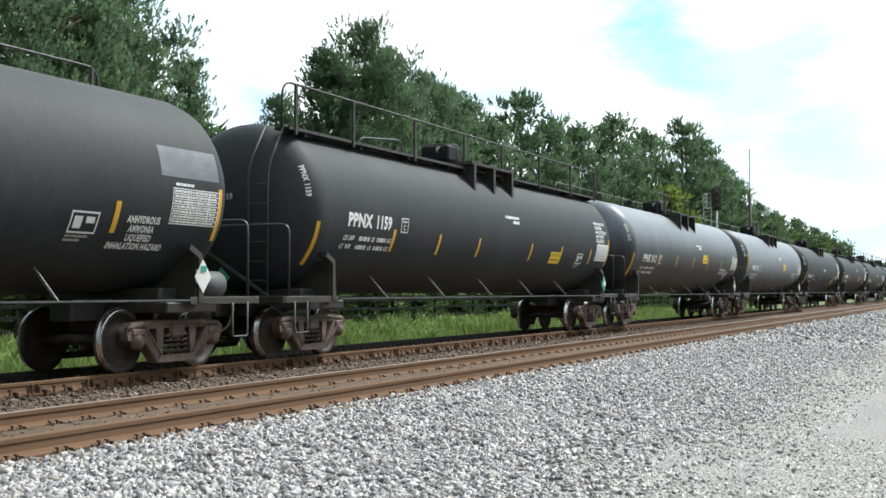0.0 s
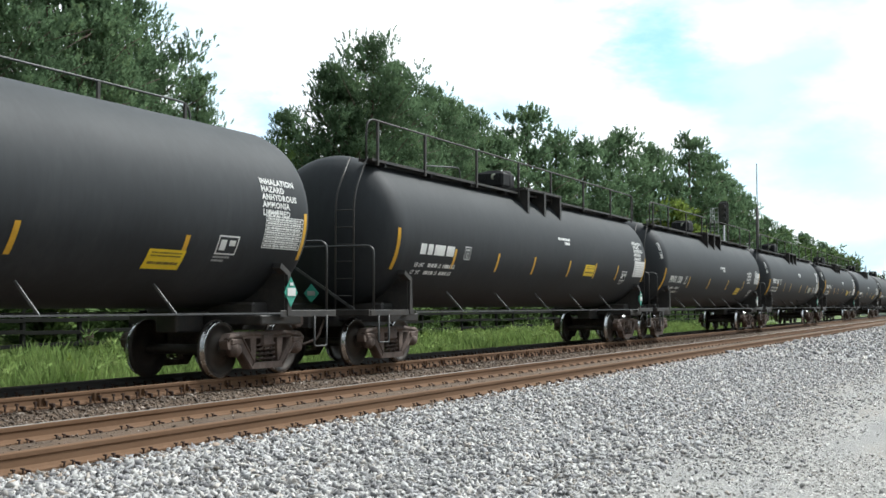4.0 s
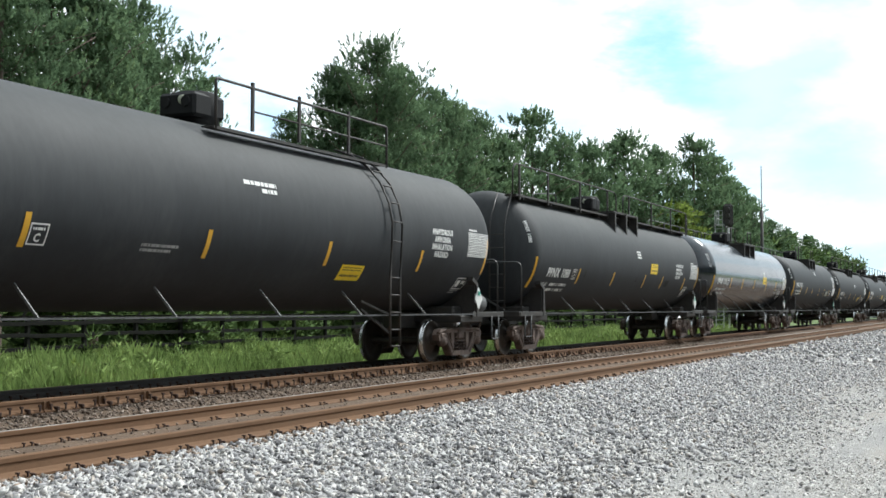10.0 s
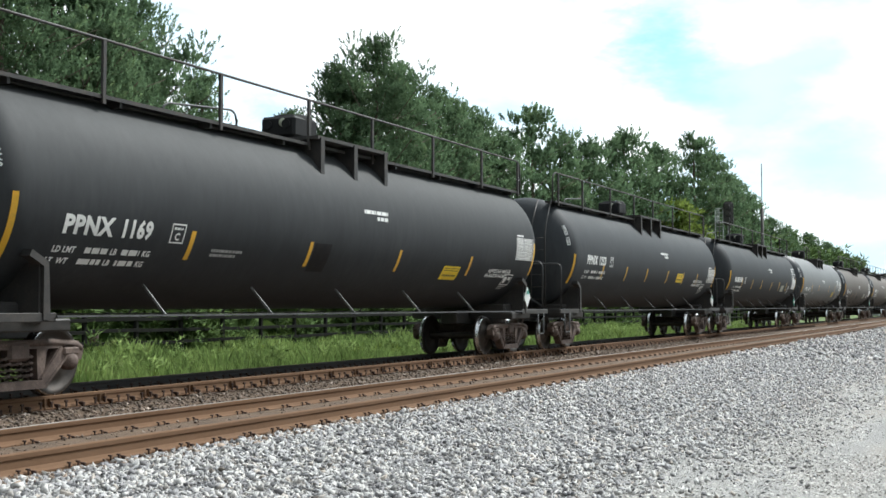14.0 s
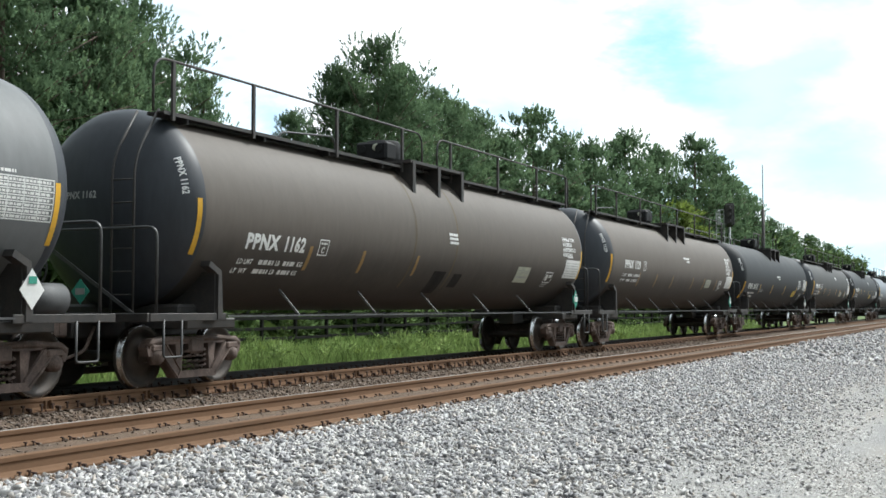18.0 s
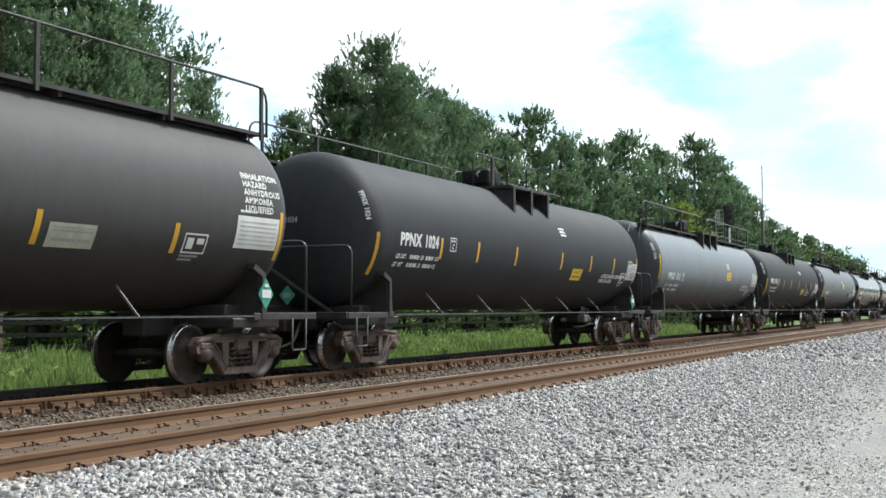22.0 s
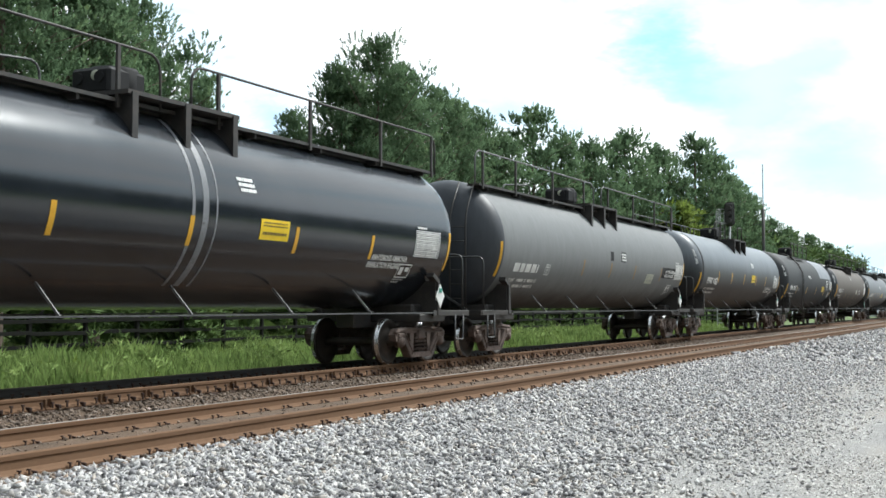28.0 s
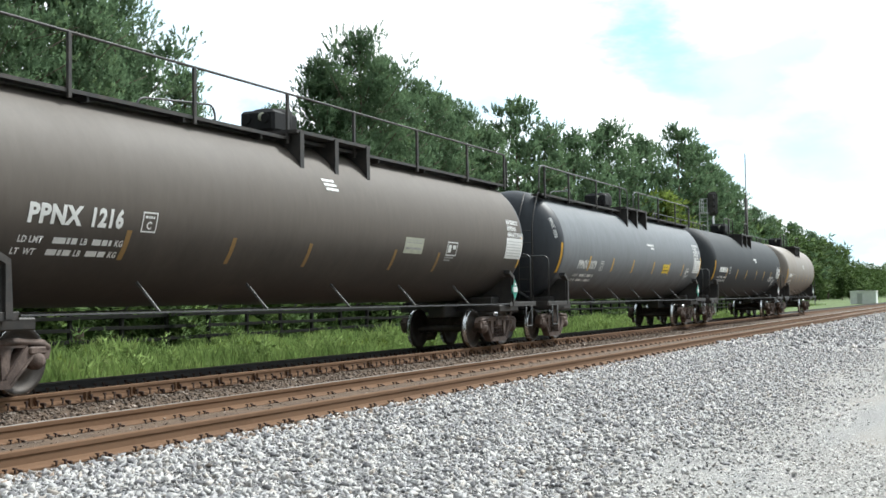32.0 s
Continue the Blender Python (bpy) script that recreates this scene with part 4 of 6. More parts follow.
def tank_mesh(half=STRAIGHT, r=R, name="tank"):
    bm = bmesh.new()
    prof = []
    for i in range(9):
        a = math.pi / 2 * i / 8
        prof.append((-half - HEAD * math.cos(a), max(1e-5, r * math.sin(a))))
    for x in (-8.25, -6, -4, -2, 0, 2, 4, 6, 8.25):
        prof.append((x, r))
    for i in range(9):
        a = math.pi / 2 * (1 - i / 8)
        prof.append((half + HEAD * math.cos(a), max(1e-5, r * math.sin(a))))
    lathe(bm, prof, "x", 64, (0, 0, ZC))
    bmesh.ops.remove_doubles(bm, verts=bm.verts, dist=1e-4)
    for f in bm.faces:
        # the heads keep the dark coat, the car ends' shade painted in
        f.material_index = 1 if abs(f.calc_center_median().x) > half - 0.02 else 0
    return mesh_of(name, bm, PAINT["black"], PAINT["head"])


def on_tank(u, v, lift=0.005):
    """The place on the near flank at u along the car and height-along-the-skin v above the axis."""
    a = v / R
    r = R + lift
    x = max(-STRAIGHT, min(STRAIGHT, u))
    over = abs(u) - STRAIGHT
    if over > 0:
        b = min(1.2, over / (HEAD * 1.25))
        k = math.cos(b)
        x = math.copysign(STRAIGHT + (HEAD + lift) * math.sin(b), u)
        r = r * k
    return Vector((x, -r * math.cos(a), ZC + r * math.sin(a)))


def decal(bm_flat, lift=0.005):
    """Lays a flat drawing (x, z) on the near flank."""
    for axis, no in ((0, (1, 0, 0)), (2, (0, 0, 1))):
        lo = min((v.co[axis] for v in bm_flat.verts), default=0)
        hi = max((v.co[axis] for v in bm_flat.verts), default=0)
        step = 0.09 if axis == 2 else 0.25
        c = lo + step
        while c < hi:
            co = Vector((0, 0, 0))
            co[axis] = c
            bmesh.ops.bisect_plane(bm_flat, geom=bm_flat.verts[:] + bm_flat.edges[:] + bm_flat.faces[:], plane_co=co, plane_no=no)
            c += step
    for v in bm_flat.verts:
        v.co = on_tank(v.co.x, v.co.z, lift)
    return bm_flat


def flat_rect(bm, x0, x1, z0, z1):
    bm.faces.new([bm.verts.new(p) for p in ((x0, 0, z0), (x1, 0, z0), (x1, 0, z1), (x0, 0, z1))])


def flat_text(bm, words, x, z, size, stretch=1.0, turn=0.0, align="LEFT"):
    curve = bpy.data.curves.new("words", "FONT")
    curve.body, curve.size, curve.align_x = words, size, align
    curve.resolution_u = 2
    curve.offset = (0.0135 if size > 0.24 else 0.011) * size / 0.3
    curve.space_character = 1.08
    ob = new("words", curve)
    me = ob.to_mesh()
    tmp = bmesh.new()
    tmp.from_mesh(me)
    c, s = math.cos(radians(turn)), math.sin(radians(turn))
    for v in tmp.verts:
        a, b = v.co.x * stretch, v.co.y
        v.co = Vector((x + c * a - s * b, 0, z + s * a + c * b))
    width = max((v.co.x for v in tmp.verts), default=x) - x
    out = bpy.data.meshes.new("words")
    tmp.to_mesh(out)
    tmp.free()
    ob.to_mesh_clear()
    bpy.data.objects.remove(ob)
    bm.from_mesh(out)
    bpy.data.meshes.remove(out)
    return width


def bars(bm, x, z, width, h, seed, gap=0.35):
    """A line of writing too small to read: short bars."""
    rnd = random.Random(seed)
    end = x + width
    while x < end:
        w = min(end - x, rnd.uniform(0.5, 2.6) * h)
        flat_rect(bm, x, x + w, z, z + h)
        x += w + gap * h


# -- meshes shared by the cars --
def grab(bm, side, end):
    """The handrail across a car's end, bent down to the platform on the near and far corners."""
    x = end * 9.34
    tube(bm, bend([(x, -1.40, 1.06), (x, -1.40, 2.30), (x, 1.40, 2.30), (x, 1.40, 1.06)], 0.16), 0.022, 8)


def stirrup(bm, x, y):
    tube(bm, bend([(x - 0.2, y, 1.0), (x - 0.2, y, 0.47), (x + 0.2, y, 0.47), (x + 0.2, y, 1.0)], 0.05), 0.017, 6)


def side_frame(bm, y):
    """A cast bogie side frame: slender top member bent down to the axle jaws, thick slanting members, a seat for the springs."""
    s = 1 if y > 0 else -1
    y0, y1 = y - 0.08, y + 0.08
    prism(bm, [(-1.09, 0.47), (-1.13, 0.60), (-1.03, 0.715), (-0.62, 0.745), (0.62, 0.745), (1.03, 0.715), (1.13, 0.60), (1.09, 0.47), (0.99, 0.47), (0.96, 0.575), (0.82, 0.63), (-0.82, 0.63), (-0.96, 0.575), (-0.99, 0.47)], y0, y1)
    prism(bm, [(-0.46, 0.13), (0.46, 0.13), (0.40, 0.235), (-0.40, 0.235)], y0 - 0.02, y1 + 0.02)
    for k in (-1, 1):
        prism(bm, [(k * 0.98, 0.66), (k * 0.70, 0.66), (k * 0.345, 0.25), (k * 0.345, 0.13), (k * 0.47, 0.13)], y0, y1)
        prism(bm, [(k * 0.43, 0.22), (k * 0.33, 0.22), (k * 0.30, 0.66), (k * 0.48, 0.66)], y0 + 0.01, y1 - 0.01)
        box(bm, (k * 0.89, y, 0.585), (0.28, 0.22, 0.10), 0.02)
        # cast ribs along the outer face
        beam(bm, (k * 0.93, y + s * 0.085, 0.63), (k * 0.44, y + s * 0.085, 0.15), 0.03, 0.035, 0.006)
        beam(bm, (k * 0.72, y + s * 0.085, 0.645), (k * 0.37, y + s * 0.085, 0.245), 0.03, 0.03, 0.006)
    tube(bm, [(-1.10, y + s * 0.05, 0.61), (-1.0, y + s * 0.05, 0.675), (-0.6, y + s * 0.05, 0.70), (0.6, y + s * 0.05, 0.70), (1.0, y + s * 0.05, 0.675), (1.10, y + s * 0.05, 0.61)], 0.05, 8)


def spring(bm):
    pts = []
    for i in range(29):
        a = i / 28 * math.tau * 4
        pts.append((0.078 * math.cos(a), 0.078 * math.sin(a), 0.245 + 0.30 * i / 28))
    tube(bm, pts, 0.024, 4)


WHEEL_R = 0.457


def wheelset_mesh():
    bm = bmesh.new()
    lathe(bm, [(-1.06, 0.065), (-1.06, 0.08), (-0.86, 0.08), (-0.84, 0.10), (-0.60, 0.11), (-0.5, 0.085), (0.5, 0.085), (0.60, 0.11), (0.84, 0.10), (0.86, 0.08), (1.06, 0.08), (1.06, 0.065)], "y", 10)
    for s in (-1, 1):
        # from the outer face inwards: rim, dished plate, hub
        prof = [(0.79, 0.10), (0.80, 0.17), (0.745, 0.22), (0.735, 0.36), (0.775, 0.385), (0.785, 0.445), (0.775, 0.457), (0.705, 0.462), (0.695, 0.485), (0.665, 0.482), (0.66, 0.40), (0.69, 0.36), (0.70, 0.22), (0.66, 0.16), (0.66, 0.10)]
        lathe(bm, [(s * a, r) for a, r in prof], "y", 24, mat_of=lambda i: 1 if i in (5, 6) else 0)
        for k in range(3):
            a = k * math.tau / 3
            box(bm, (math.cos(a) * 0.045, s * 1.066, math.sin(a) * 0.045), (0.03, 0.02, 0.03), 0.004)
    return mesh_of("wheelset", bm, M_WHEEL, M_TREAD)


def coupler(bm, end):
    x = end * 9.35
    box(bm, (end * 9.25, 0, 0.88), (1.1, 0.16, 0.17), 0.02)
    box(bm, (end * 9.9, 0.06, 0.88), (0.28, 0.30, 0.28), 0.05)
    box(bm, (end * 9.98, -0.12, 0.88), (0.2, 0.1, 0.26), 0.03)
    tube(bm, bend([(end * 9.4, -0.35, 0.9), (end * 9.6, -0.35, 0.55), (end * 9.95, -0.2, 0.42), (end * 10.03, 0, 0.5)], 0.1), 0.025, 6)


def build_parts():
    p = {}
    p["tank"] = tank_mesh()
    for y in (SIDE, -SIDE):
        bm = bmesh.new()
        box(bm, (0, y, 1.045), (15.6, 0.07, 0.014))
        box(bm, (0, y + math.copysign(0.03, y), 1.037), (15.6, 0.012, 0.022))
        p["side_sill", y] = mesh_of("side_sill", bm, M_SILL)
        p["stirrup", y] = mesh_of("step", shaped(stirrup, 0, y), M_PIPE)
    p["brace"] = mesh_of("brace", shaped(beam, (-0.29, SIDE, 1.04), (-0.30, SIDE + 0.40, 1.47), 0.022, 0.034), M_BRACE)
    p["brace_far"] = mesh_of("brace", shaped(beam, (-0.29, -SIDE, 1.04), (-0.30, -SIDE - 0.40, 1.47), 0.022, 0.034), M_BRACE)
    bm = bmesh.new()
    prism(bm, [(-0.02, 1.0), (0.10, 1.0), (0.06, 1.72), (-0.22, 1.86), (-0.26, 1.78), (-0.02, 1.66)], SIDE - 0.02, SIDE + 0.14)
    box(bm, (-0.04, -0.98, 1.35), (0.03, 0.9, 0.7))
    p["saddle"] = mesh_of("saddle_post", bm, M_BLACK)
    bm = bmesh.new()
    prism(bm, [(-0.02, 1.0), (0.10, 1.0), (0.06, 1.72), (-0.22, 1.86), (-0.26, 1.78), (-0.02, 1.66)], -SIDE - 0.14, -SIDE + 0.02)
    box(bm, (-0.04, 0.98, 1.35), (0.03, 0.9, 0.7))
    p["saddle_far"] = mesh_of("saddle_post", bm, M_BLACK)
    bm = bmesh.new()
    box(bm, (0, 0, 0.93), (1.2, 2.7, 0.16), 0.02)
    box(bm, (0, 0, 1.1), (0.9, 2.2, 0.24), 0.04)
    p["bolster"] = mesh_of("body_bolster", bm, M_BLACK)
    for e in (-1, 1):
        bm = bmesh.new()
        box(bm, (e * 8.2, 0, 0.90), (3.0, 0.42, 0.34), 0.02)
        p["stub_sill", e] = mesh_of("stub_sill", bm, M_BLACK)
        bm = bmesh.new()
        box(bm, (e * 9.17, 0, 1.06), (0.74, 2.84, 0.035), 0.006)
        p["platform", e] = mesh_of("end_platform", bm, M_BLACK)
        p["end_sill", e] = mesh_of("end_sill", shaped(box, (e * 9.565, 0, 1.03), (0.05, 2.9, 0.12), 0.008), M_BLACK)
        for y in (-1.445, 1.445):
            p["platform_side", e, y] = mesh_of("platform_side", shaped(box, (e * 8.665, y, 1.03), (1.75, 0.04, 0.11), 0.006), M_BLACK)
        p["handrail", e] = mesh_of("end_handrail", shaped(grab, -1, e), M_PIPE)
        p["coupler", e] = mesh_of("coupler", shaped(coupler, e), M_TRUCK)
    for s in (-1, 1):
        p["frame", s] = mesh_of("side_frame", shaped(side_frame, s * 0.99), M_TRUCK)
    bm = bmesh.new()
    box(bm, (0, 0, 0.60), (0.36, 2.2, 0.24), 0.04)
    box(bm, (0.5, 0, 0.42), (0.1, 1.7, 0.12), 0.02)
    box(bm, (-0.5, 0, 0.42), (0.1, 1.7, 0.12), 0.02)
    p["truck_bolster"] = mesh_of("truck_bolster", bm, M_TRUCK)
    p["spring"] = mesh_of("spring", shaped(spring), M_TRUCK)
    for s in (-1, 1):
        p["bearing", s] = mesh_of("bearing_cap", shaped(lathe, [(s * 0.97, 0.12), (s * 1.08, 0.12), (s * 1.10, 0.09), (s * 1.13, 0.085), (s * 1.14, 0.02)], "y", 14, (0, 0, WHEEL_R)), M_TRUCK)
    p["wheelset"] = wheelset_mesh()
    # top fittings
    for y in (-1, 1):
        bm = bmesh.new()
        box(bm, (-0.05, y * 0.90, 4.03), (17.5, 0.30, 0.018))
        box(bm, (-0.05, y * 1.05, 4.02), (17.5, 0.014, 0.055))
        box(bm, (-0.05, y * 0.75, 4.015), (17.5, 0.014, 0.05))
        for k in range(-4, 5):
            box(bm, (k * 2.05, y * 0.90, 3.97), (0.05, 0.24, 0.10))
        p["walkway", y] = mesh_of("walkway", bm, M_BLACK)
        bm = bmesh.new()
        tube(bm, bend([(-9.05, y * 1.06, 4.0), (-9.05, y * 1.06, 4.80), (8.65, y * 1.06, 4.80), (8.65, y * 1.06, 4.0)], 0.3, 6), 0.021, 6)
        p["top_rail", y] = mesh_of("top_handrail", bm, M_BLACK)
        bm = bmesh.new()
        tube(bm, bend([(-9.05, y * 1.06, 4.0), (-9.05, y * 1.06, 4.80), (-0.42, y * 1.06, 4.80), (-0.42, y * 1.06, 4.0)], 0.3, 6), 0.021, 6)
        tube(bm, bend([(0.30, y * 1.06, 4.0), (0.30, y * 1.06, 4.80), (8.65, y * 1.06, 4.80), (8.65, y * 1.06, 4.0)], 0.3, 6), 0.021, 6)
        bright, dark = bm.copy(), bm.copy()
        p["split_rail", y] = mesh_of("top_handrail", bm, M_PIPE)
        p["pale_rail", y] = mesh_of("top_handrail", bright, M_BRACE)
        p["dark_rail", y] = mesh_of("top_handrail", dark, M_BLACK)
    p["rail_post"] = mesh_of("rail_post", shaped(box, (0, 0, 4.36), (0.06, 0.045, 0.88)), M_BLACK)
    bm = bmesh.new()
    prism(bm, [(-1.35, 4.10), (1.25, 4.10), (1.25, 4.16), (-1.35, 4.16)], -1.27, 1.27)
    p["centre_platform"] = mesh_of("centre_platform", bm, M_BLACK)
    for s in (-1, 1):
        bm = bmesh.new()
        a = [(0, s * 1.27, 4.12), (0, s * 1.27, 3.52), (0, s * 1.18, 3.55), (0, s * 0.62, 4.06), (0, s * 0.62, 4.12)]
        f = [bm.verts.new((x - 0.012, y, z)) for x, y, z in a]
        g = [bm.verts.new((x + 0.012, y, z)) for x, y, z in a]
        bm.faces.new(f)
        bm.faces.new(g[::-1])
        for i in range(5):
            bm.faces.new((f[i], g[i], g[(i + 1) % 5], f[(i + 1) % 5]))
        box(bm, (0, s * 1.28, 3.81), (0.12, 0.025, 0.64))
        p["gusset", s] = mesh_of("gusset", bm, M_BLACK)
    bm = bmesh.new()
    lathe(bm, [(4.0, 0.38), (4.68, 0.38), (4.73, 0.35), (4.75, 0.02)], "z", 28, (-0.2, 0, 0))
    box(bm, (-0.31, 0, 4.48), (0.83, 0.74, 0.40), 0.05)
    for y in (-0.2, 0.2):
        lathe(bm, [(-0.76, 0.085), (-0.70, 0.085)], "x", 14, (0, y, 4.52))
    p["bonnet"] = mesh_of("valve_bonnet", bm, M_CASE)
    bm = bmesh.new()
    lathe(bm, [(-0.745, 0.01), (-0.745, 0.075), (-0.73, 0.08)], "x", 14, (0, -0.12, 4.55))
    p["lid"] = mesh_of("lid", bm, M_PALENOTE)
    bm = bmesh.new()
    tube(bm, bend([(-2.2, -0.62, 4.1), (-2.2, -0.62, 4.90), (-0.08, -0.62, 4.90), (-0.08, -0.62, 4.1)], 0.3, 6), 0.024, 8)
    p["crash_rail"] = mesh_of("platform_handrail", bm, M_BLACK)
    p["far_arch"] = mesh_of("far_handrail", shaped(tube, bend([(-0.3, 1.2, 4.12), (-0.3, 1.2, 4.85), (0.85, 1.2, 4.85), (0.85, 1.2, 4.12)], 0.25, 6), 0.022, 8), M_BLACK)
    p["bonnet_arch"] = mesh_of("bonnet_handrail", shaped(tube, bend([(-3.1, 0.75, 4.0), (-3.1, 0.75, 4.62), (-0.95, 0.75, 4.80), (-0.95, 0.75, 4.1)], 0.25, 6), 0.02, 8), M_PIPE)
    p["gate_rail"] = mesh_of("gate_rail", shaped(tube, bend([(-0.26, -1.22, 4.12), (-0.26, -1.22, 4.70), (0.56, -1.22, 4.72), (0.56, -1.22, 4.12)], 0.12), 0.024, 8), M_BLACK)
    p["valve_post"] = mesh_of("valve_post", shaped(box, (-1.03, -0.62, 4.47), (0.13, 0.06, 0.88), 0.01), M_BLACK)
    bm = bmesh.new()
    for y in (-0.92, -0.52):
        tube(bm, bend([(-9.27, y, 1.05), (-9.27, y, 3.3), (-8.75, y, 4.08)], 0.3), 0.02, 6)
    z = 1.35
    while z < 3.3:
        tube(bm, [(-9.27, -0.92, z), (-9.27, -0.52, z)], 0.013, 6)
        z += 0.33
    p["ladder"] = mesh_of("ladder", bm, M_BLACK)
    p["end_brace"] = mesh_of("end_brace", shaped(beam, (-9.36, 0.9, 2.25), (-9.36, -1.0, 1.08), 0.02, 0.05), M_PIPE)
    bm = bmesh.new()
    lathe(bm, [(8.30, 0.03), (8.31, 0.14), (8.37, 0.21), (8.88, 0.21), (8.94, 0.14), (8.95, 0.03)], "x", 20, (0, -1.12, 1.27))
    p["air_reservoir"] = mesh_of("air_reservoir", bm, M_SILL)
    bm = bmesh.new()
    box(bm, (4.85, -0.95, 0.86), (0.34, 0.22, 0.20), 0.02)
    for x in (4.74, 4.96):
        box(bm, (x, -0.95, 1.05), (0.03, 0.05, 0.30))
    p["hanging_box"] = mesh_of("hanging_box", bm, M_BRACE)
    bm = bmesh.new()
    lathe(bm, [(5.25, 0.03), (5.25, 0.13), (5.62, 0.14), (5.66, 0.10), (5.70, 0.03)], "x", 16, (0, -0.80, 0.82))
    tube(bm, bend([(4.4, -0.8, 0.62), (5.3, -0.8, 0.62), (6.1, -0.8, 0.70), (7.2, -0.6, 0.62)], 0.2), 0.028, 6)
    tube(bm, bend([(5.7, -0.8, 0.82), (6.3, -0.8, 0.82), (6.6, -0.75, 0.60)], 0.1), 0.022, 6)
    beam(bm, (5.45, -0.8, 0.92), (5.45, -0.8, 1.15), 0.08, 0.2)
    p["brake_cylinder"] = mesh_of("brake_cylinder", bm, M_BLACK)
    bm = bmesh.new()
    tube(bm, [(-9.35, 0.9 + 0.28 * math.cos(k * math.tau / 16), 1.75 + 0.28 * math.sin(k * math.tau / 16)) for k in range(16)], 0.018, 6, True)
    for k in range(4):
        a = k * math.tau / 4
        tube(bm, [(-9.35, 0.9, 1.75), (-9.35, 0.9 + 0.28 * math.cos(a), 1.75 + 0.28 * math.sin(a))], 0.012, 5)
    box(bm, (-9.28, 0.9, 1.7), (0.1, 0.16, 0.22), 0.02)
    p["brake_wheel"] = mesh_of("brake_wheel", bm, M_PIPE)
    bm = bmesh.new()
    bm.faces.new([bm.verts.new(v) for v in ((8.06, -1.49, 1.14), (8.26, -1.49, 1.38), (8.06, -1.49, 1.64), (7.86, -1.49, 1.38))])
    ext = bmesh.ops.extrude_face_region(bm, geom=bm.faces[:])
    bmesh.ops.translate(bm, vec=(0, 0.01, 0), verts=[v for v in ext["geom"] if isinstance(v, bmesh.types.BMVert)])
    box(bm, (8.06, -1.45, 1.39), (0.2, 0.05, 0.2))
    bm_copy = bm.copy()
    shade = bmesh.new()
    shade.faces.new([shade.verts.new(v) for v in ((-9.38, -0.05, 1.22), (-9.38, -0.22, 1.40), (-9.38, -0.05, 1.58), (-9.38, 0.12, 1.40))])
    ext = bmesh.ops.extrude_face_region(shade, geom=shade.faces[:])
    bmesh.ops.translate(shade, vec=(0.012, 0, 0), verts=[v for v in ext["geom"] if isinstance(v, bmesh.types.BMVert)])
    p["end_placard"] = mesh_of("end_placard", shade, M_GREEN)
    p["end_face"] = mesh_of("placard_face", shaped(box, (-9.384, -0.05, 1.40), (0.006, 0.17, 0.09)), M_DIMWHITE)
    p["placard"] = mesh_of("placard", bm, M_WHITE)
    p["green_placard"] = mesh_of("placard", bm_copy, M_GREEN)
    bm = bmesh.new()
    box(bm, (8.06, -1.50, 1.50), (0.13, 0.006, 0.09))
    p["placard_face"] = mesh_of("placard_face", bm, M_GREEN)
    bm = bmesh.new()
    box(bm, (8.06, -1.50, 1.39), (0.24, 0.006, 0.13))
    box(bm, (8.06, -1.50, 1.52), (0.10, 0.006, 0.05))
    p["pale_face"] = mesh_of("placard_face", bm, M_WHITE)
    bm = bmesh.new()
    for dx in (-0.2, 0.2):
        tube(bm, [on_tank(dx, v, 0.10) for v in (2.1, 1.7, 1.3, 0.9, 0.5, 0.1, -0.2)] + [Vector((dx, SIDE - 0.12, 1.7)), Vector((dx, SIDE - 0.12, 0.45))], 0.024, 6)
    for v in (1.9, 1.55, 1.2, 0.85, 0.5, 0.15, -0.2):
        tube(bm, [on_tank(-0.2, v, 0.10), on_tank(0.2, v, 0.10)], 0.016, 6)
    for z in (1.75, 1.42, 1.09, 0.76, 0.45):
        tube(bm, [(-0.2, SIDE - 0.12, z), (0.2, SIDE - 0.12, z)], 0.016, 6)
    beam(bm, (-0.2, SIDE - 0.1, 0.7), (-0.75, SIDE + 0.2, 1.15), 0.04, 0.04)
    beam(bm, (-0.2, SIDE - 0.1, 1.05), (-0.75, SIDE + 0.2, 1.3), 0.04, 0.04)
    p["side_ladder"] = mesh_of("side_ladder", bm, M_BLACK)
    bm = bmesh.new()
    tube(bm, bend([(-2.8, -1.06, 3.95), (-2.8, -1.06, 4.76), (2.8, -1.06, 4.76), (2.8, -1.06, 3.95)], 0.06), 0.024, 6)
    tube(bm, [(-1.81, -1.06, 4.38), (2.8, -1.06, 4.38)], 0.016, 6)
    for x in (-1.81, -0.4, 1.3):
        box(bm, (x, -1.06, 4.45), (0.06, 0.04, 0.8))
    p["short_rail"] = mesh_of("top_handrail", bm, M_BLACK)
    bm = bmesh.new()
    box(bm, (0, -0.94, 4.0), (5.7, 0.24, 0.018))
    box(bm, (0, -1.06, 3.985), (5.7, 0.012, 0.05))
    p["short_walk"] = mesh_of("walkway", bm, M_BLACK)
    # tape
    for z0, z1, n in ((-0.50, -0.04, "tape"), (-0.62, 0.32, "end_tape")):
        bm = bmesh.new()
        flat_rect(bm, -0.045, 0.045, z0, z1)
        p[n] = bm
    return p


P = build_parts()


def tape(u, low, high, half, film=M_YELLOW):
    bm = bmesh.new()
    flat_rect(bm, u - half, u + half, low, high)
    return mesh_of("tape", decal(bm), film)


END_HEIGHT = {1: -0.7, 2: -0.65, 3: -0.13, 4: -0.75, 6: -0.6, 7: -0.6, 8: -0.25, 9: -0.72, 10: -0.6, 11: -0.62, 12: -0.6, 14: -0.55, 15: -0.5, 17: -0.29, 18: -0.32, 19: -0.33, 20: -0.75, 21: -0.3, 22: -0.5, 23: -0.1, 24: -0.48, 25: -0.45, 29: -0.6, 30: -0.7}
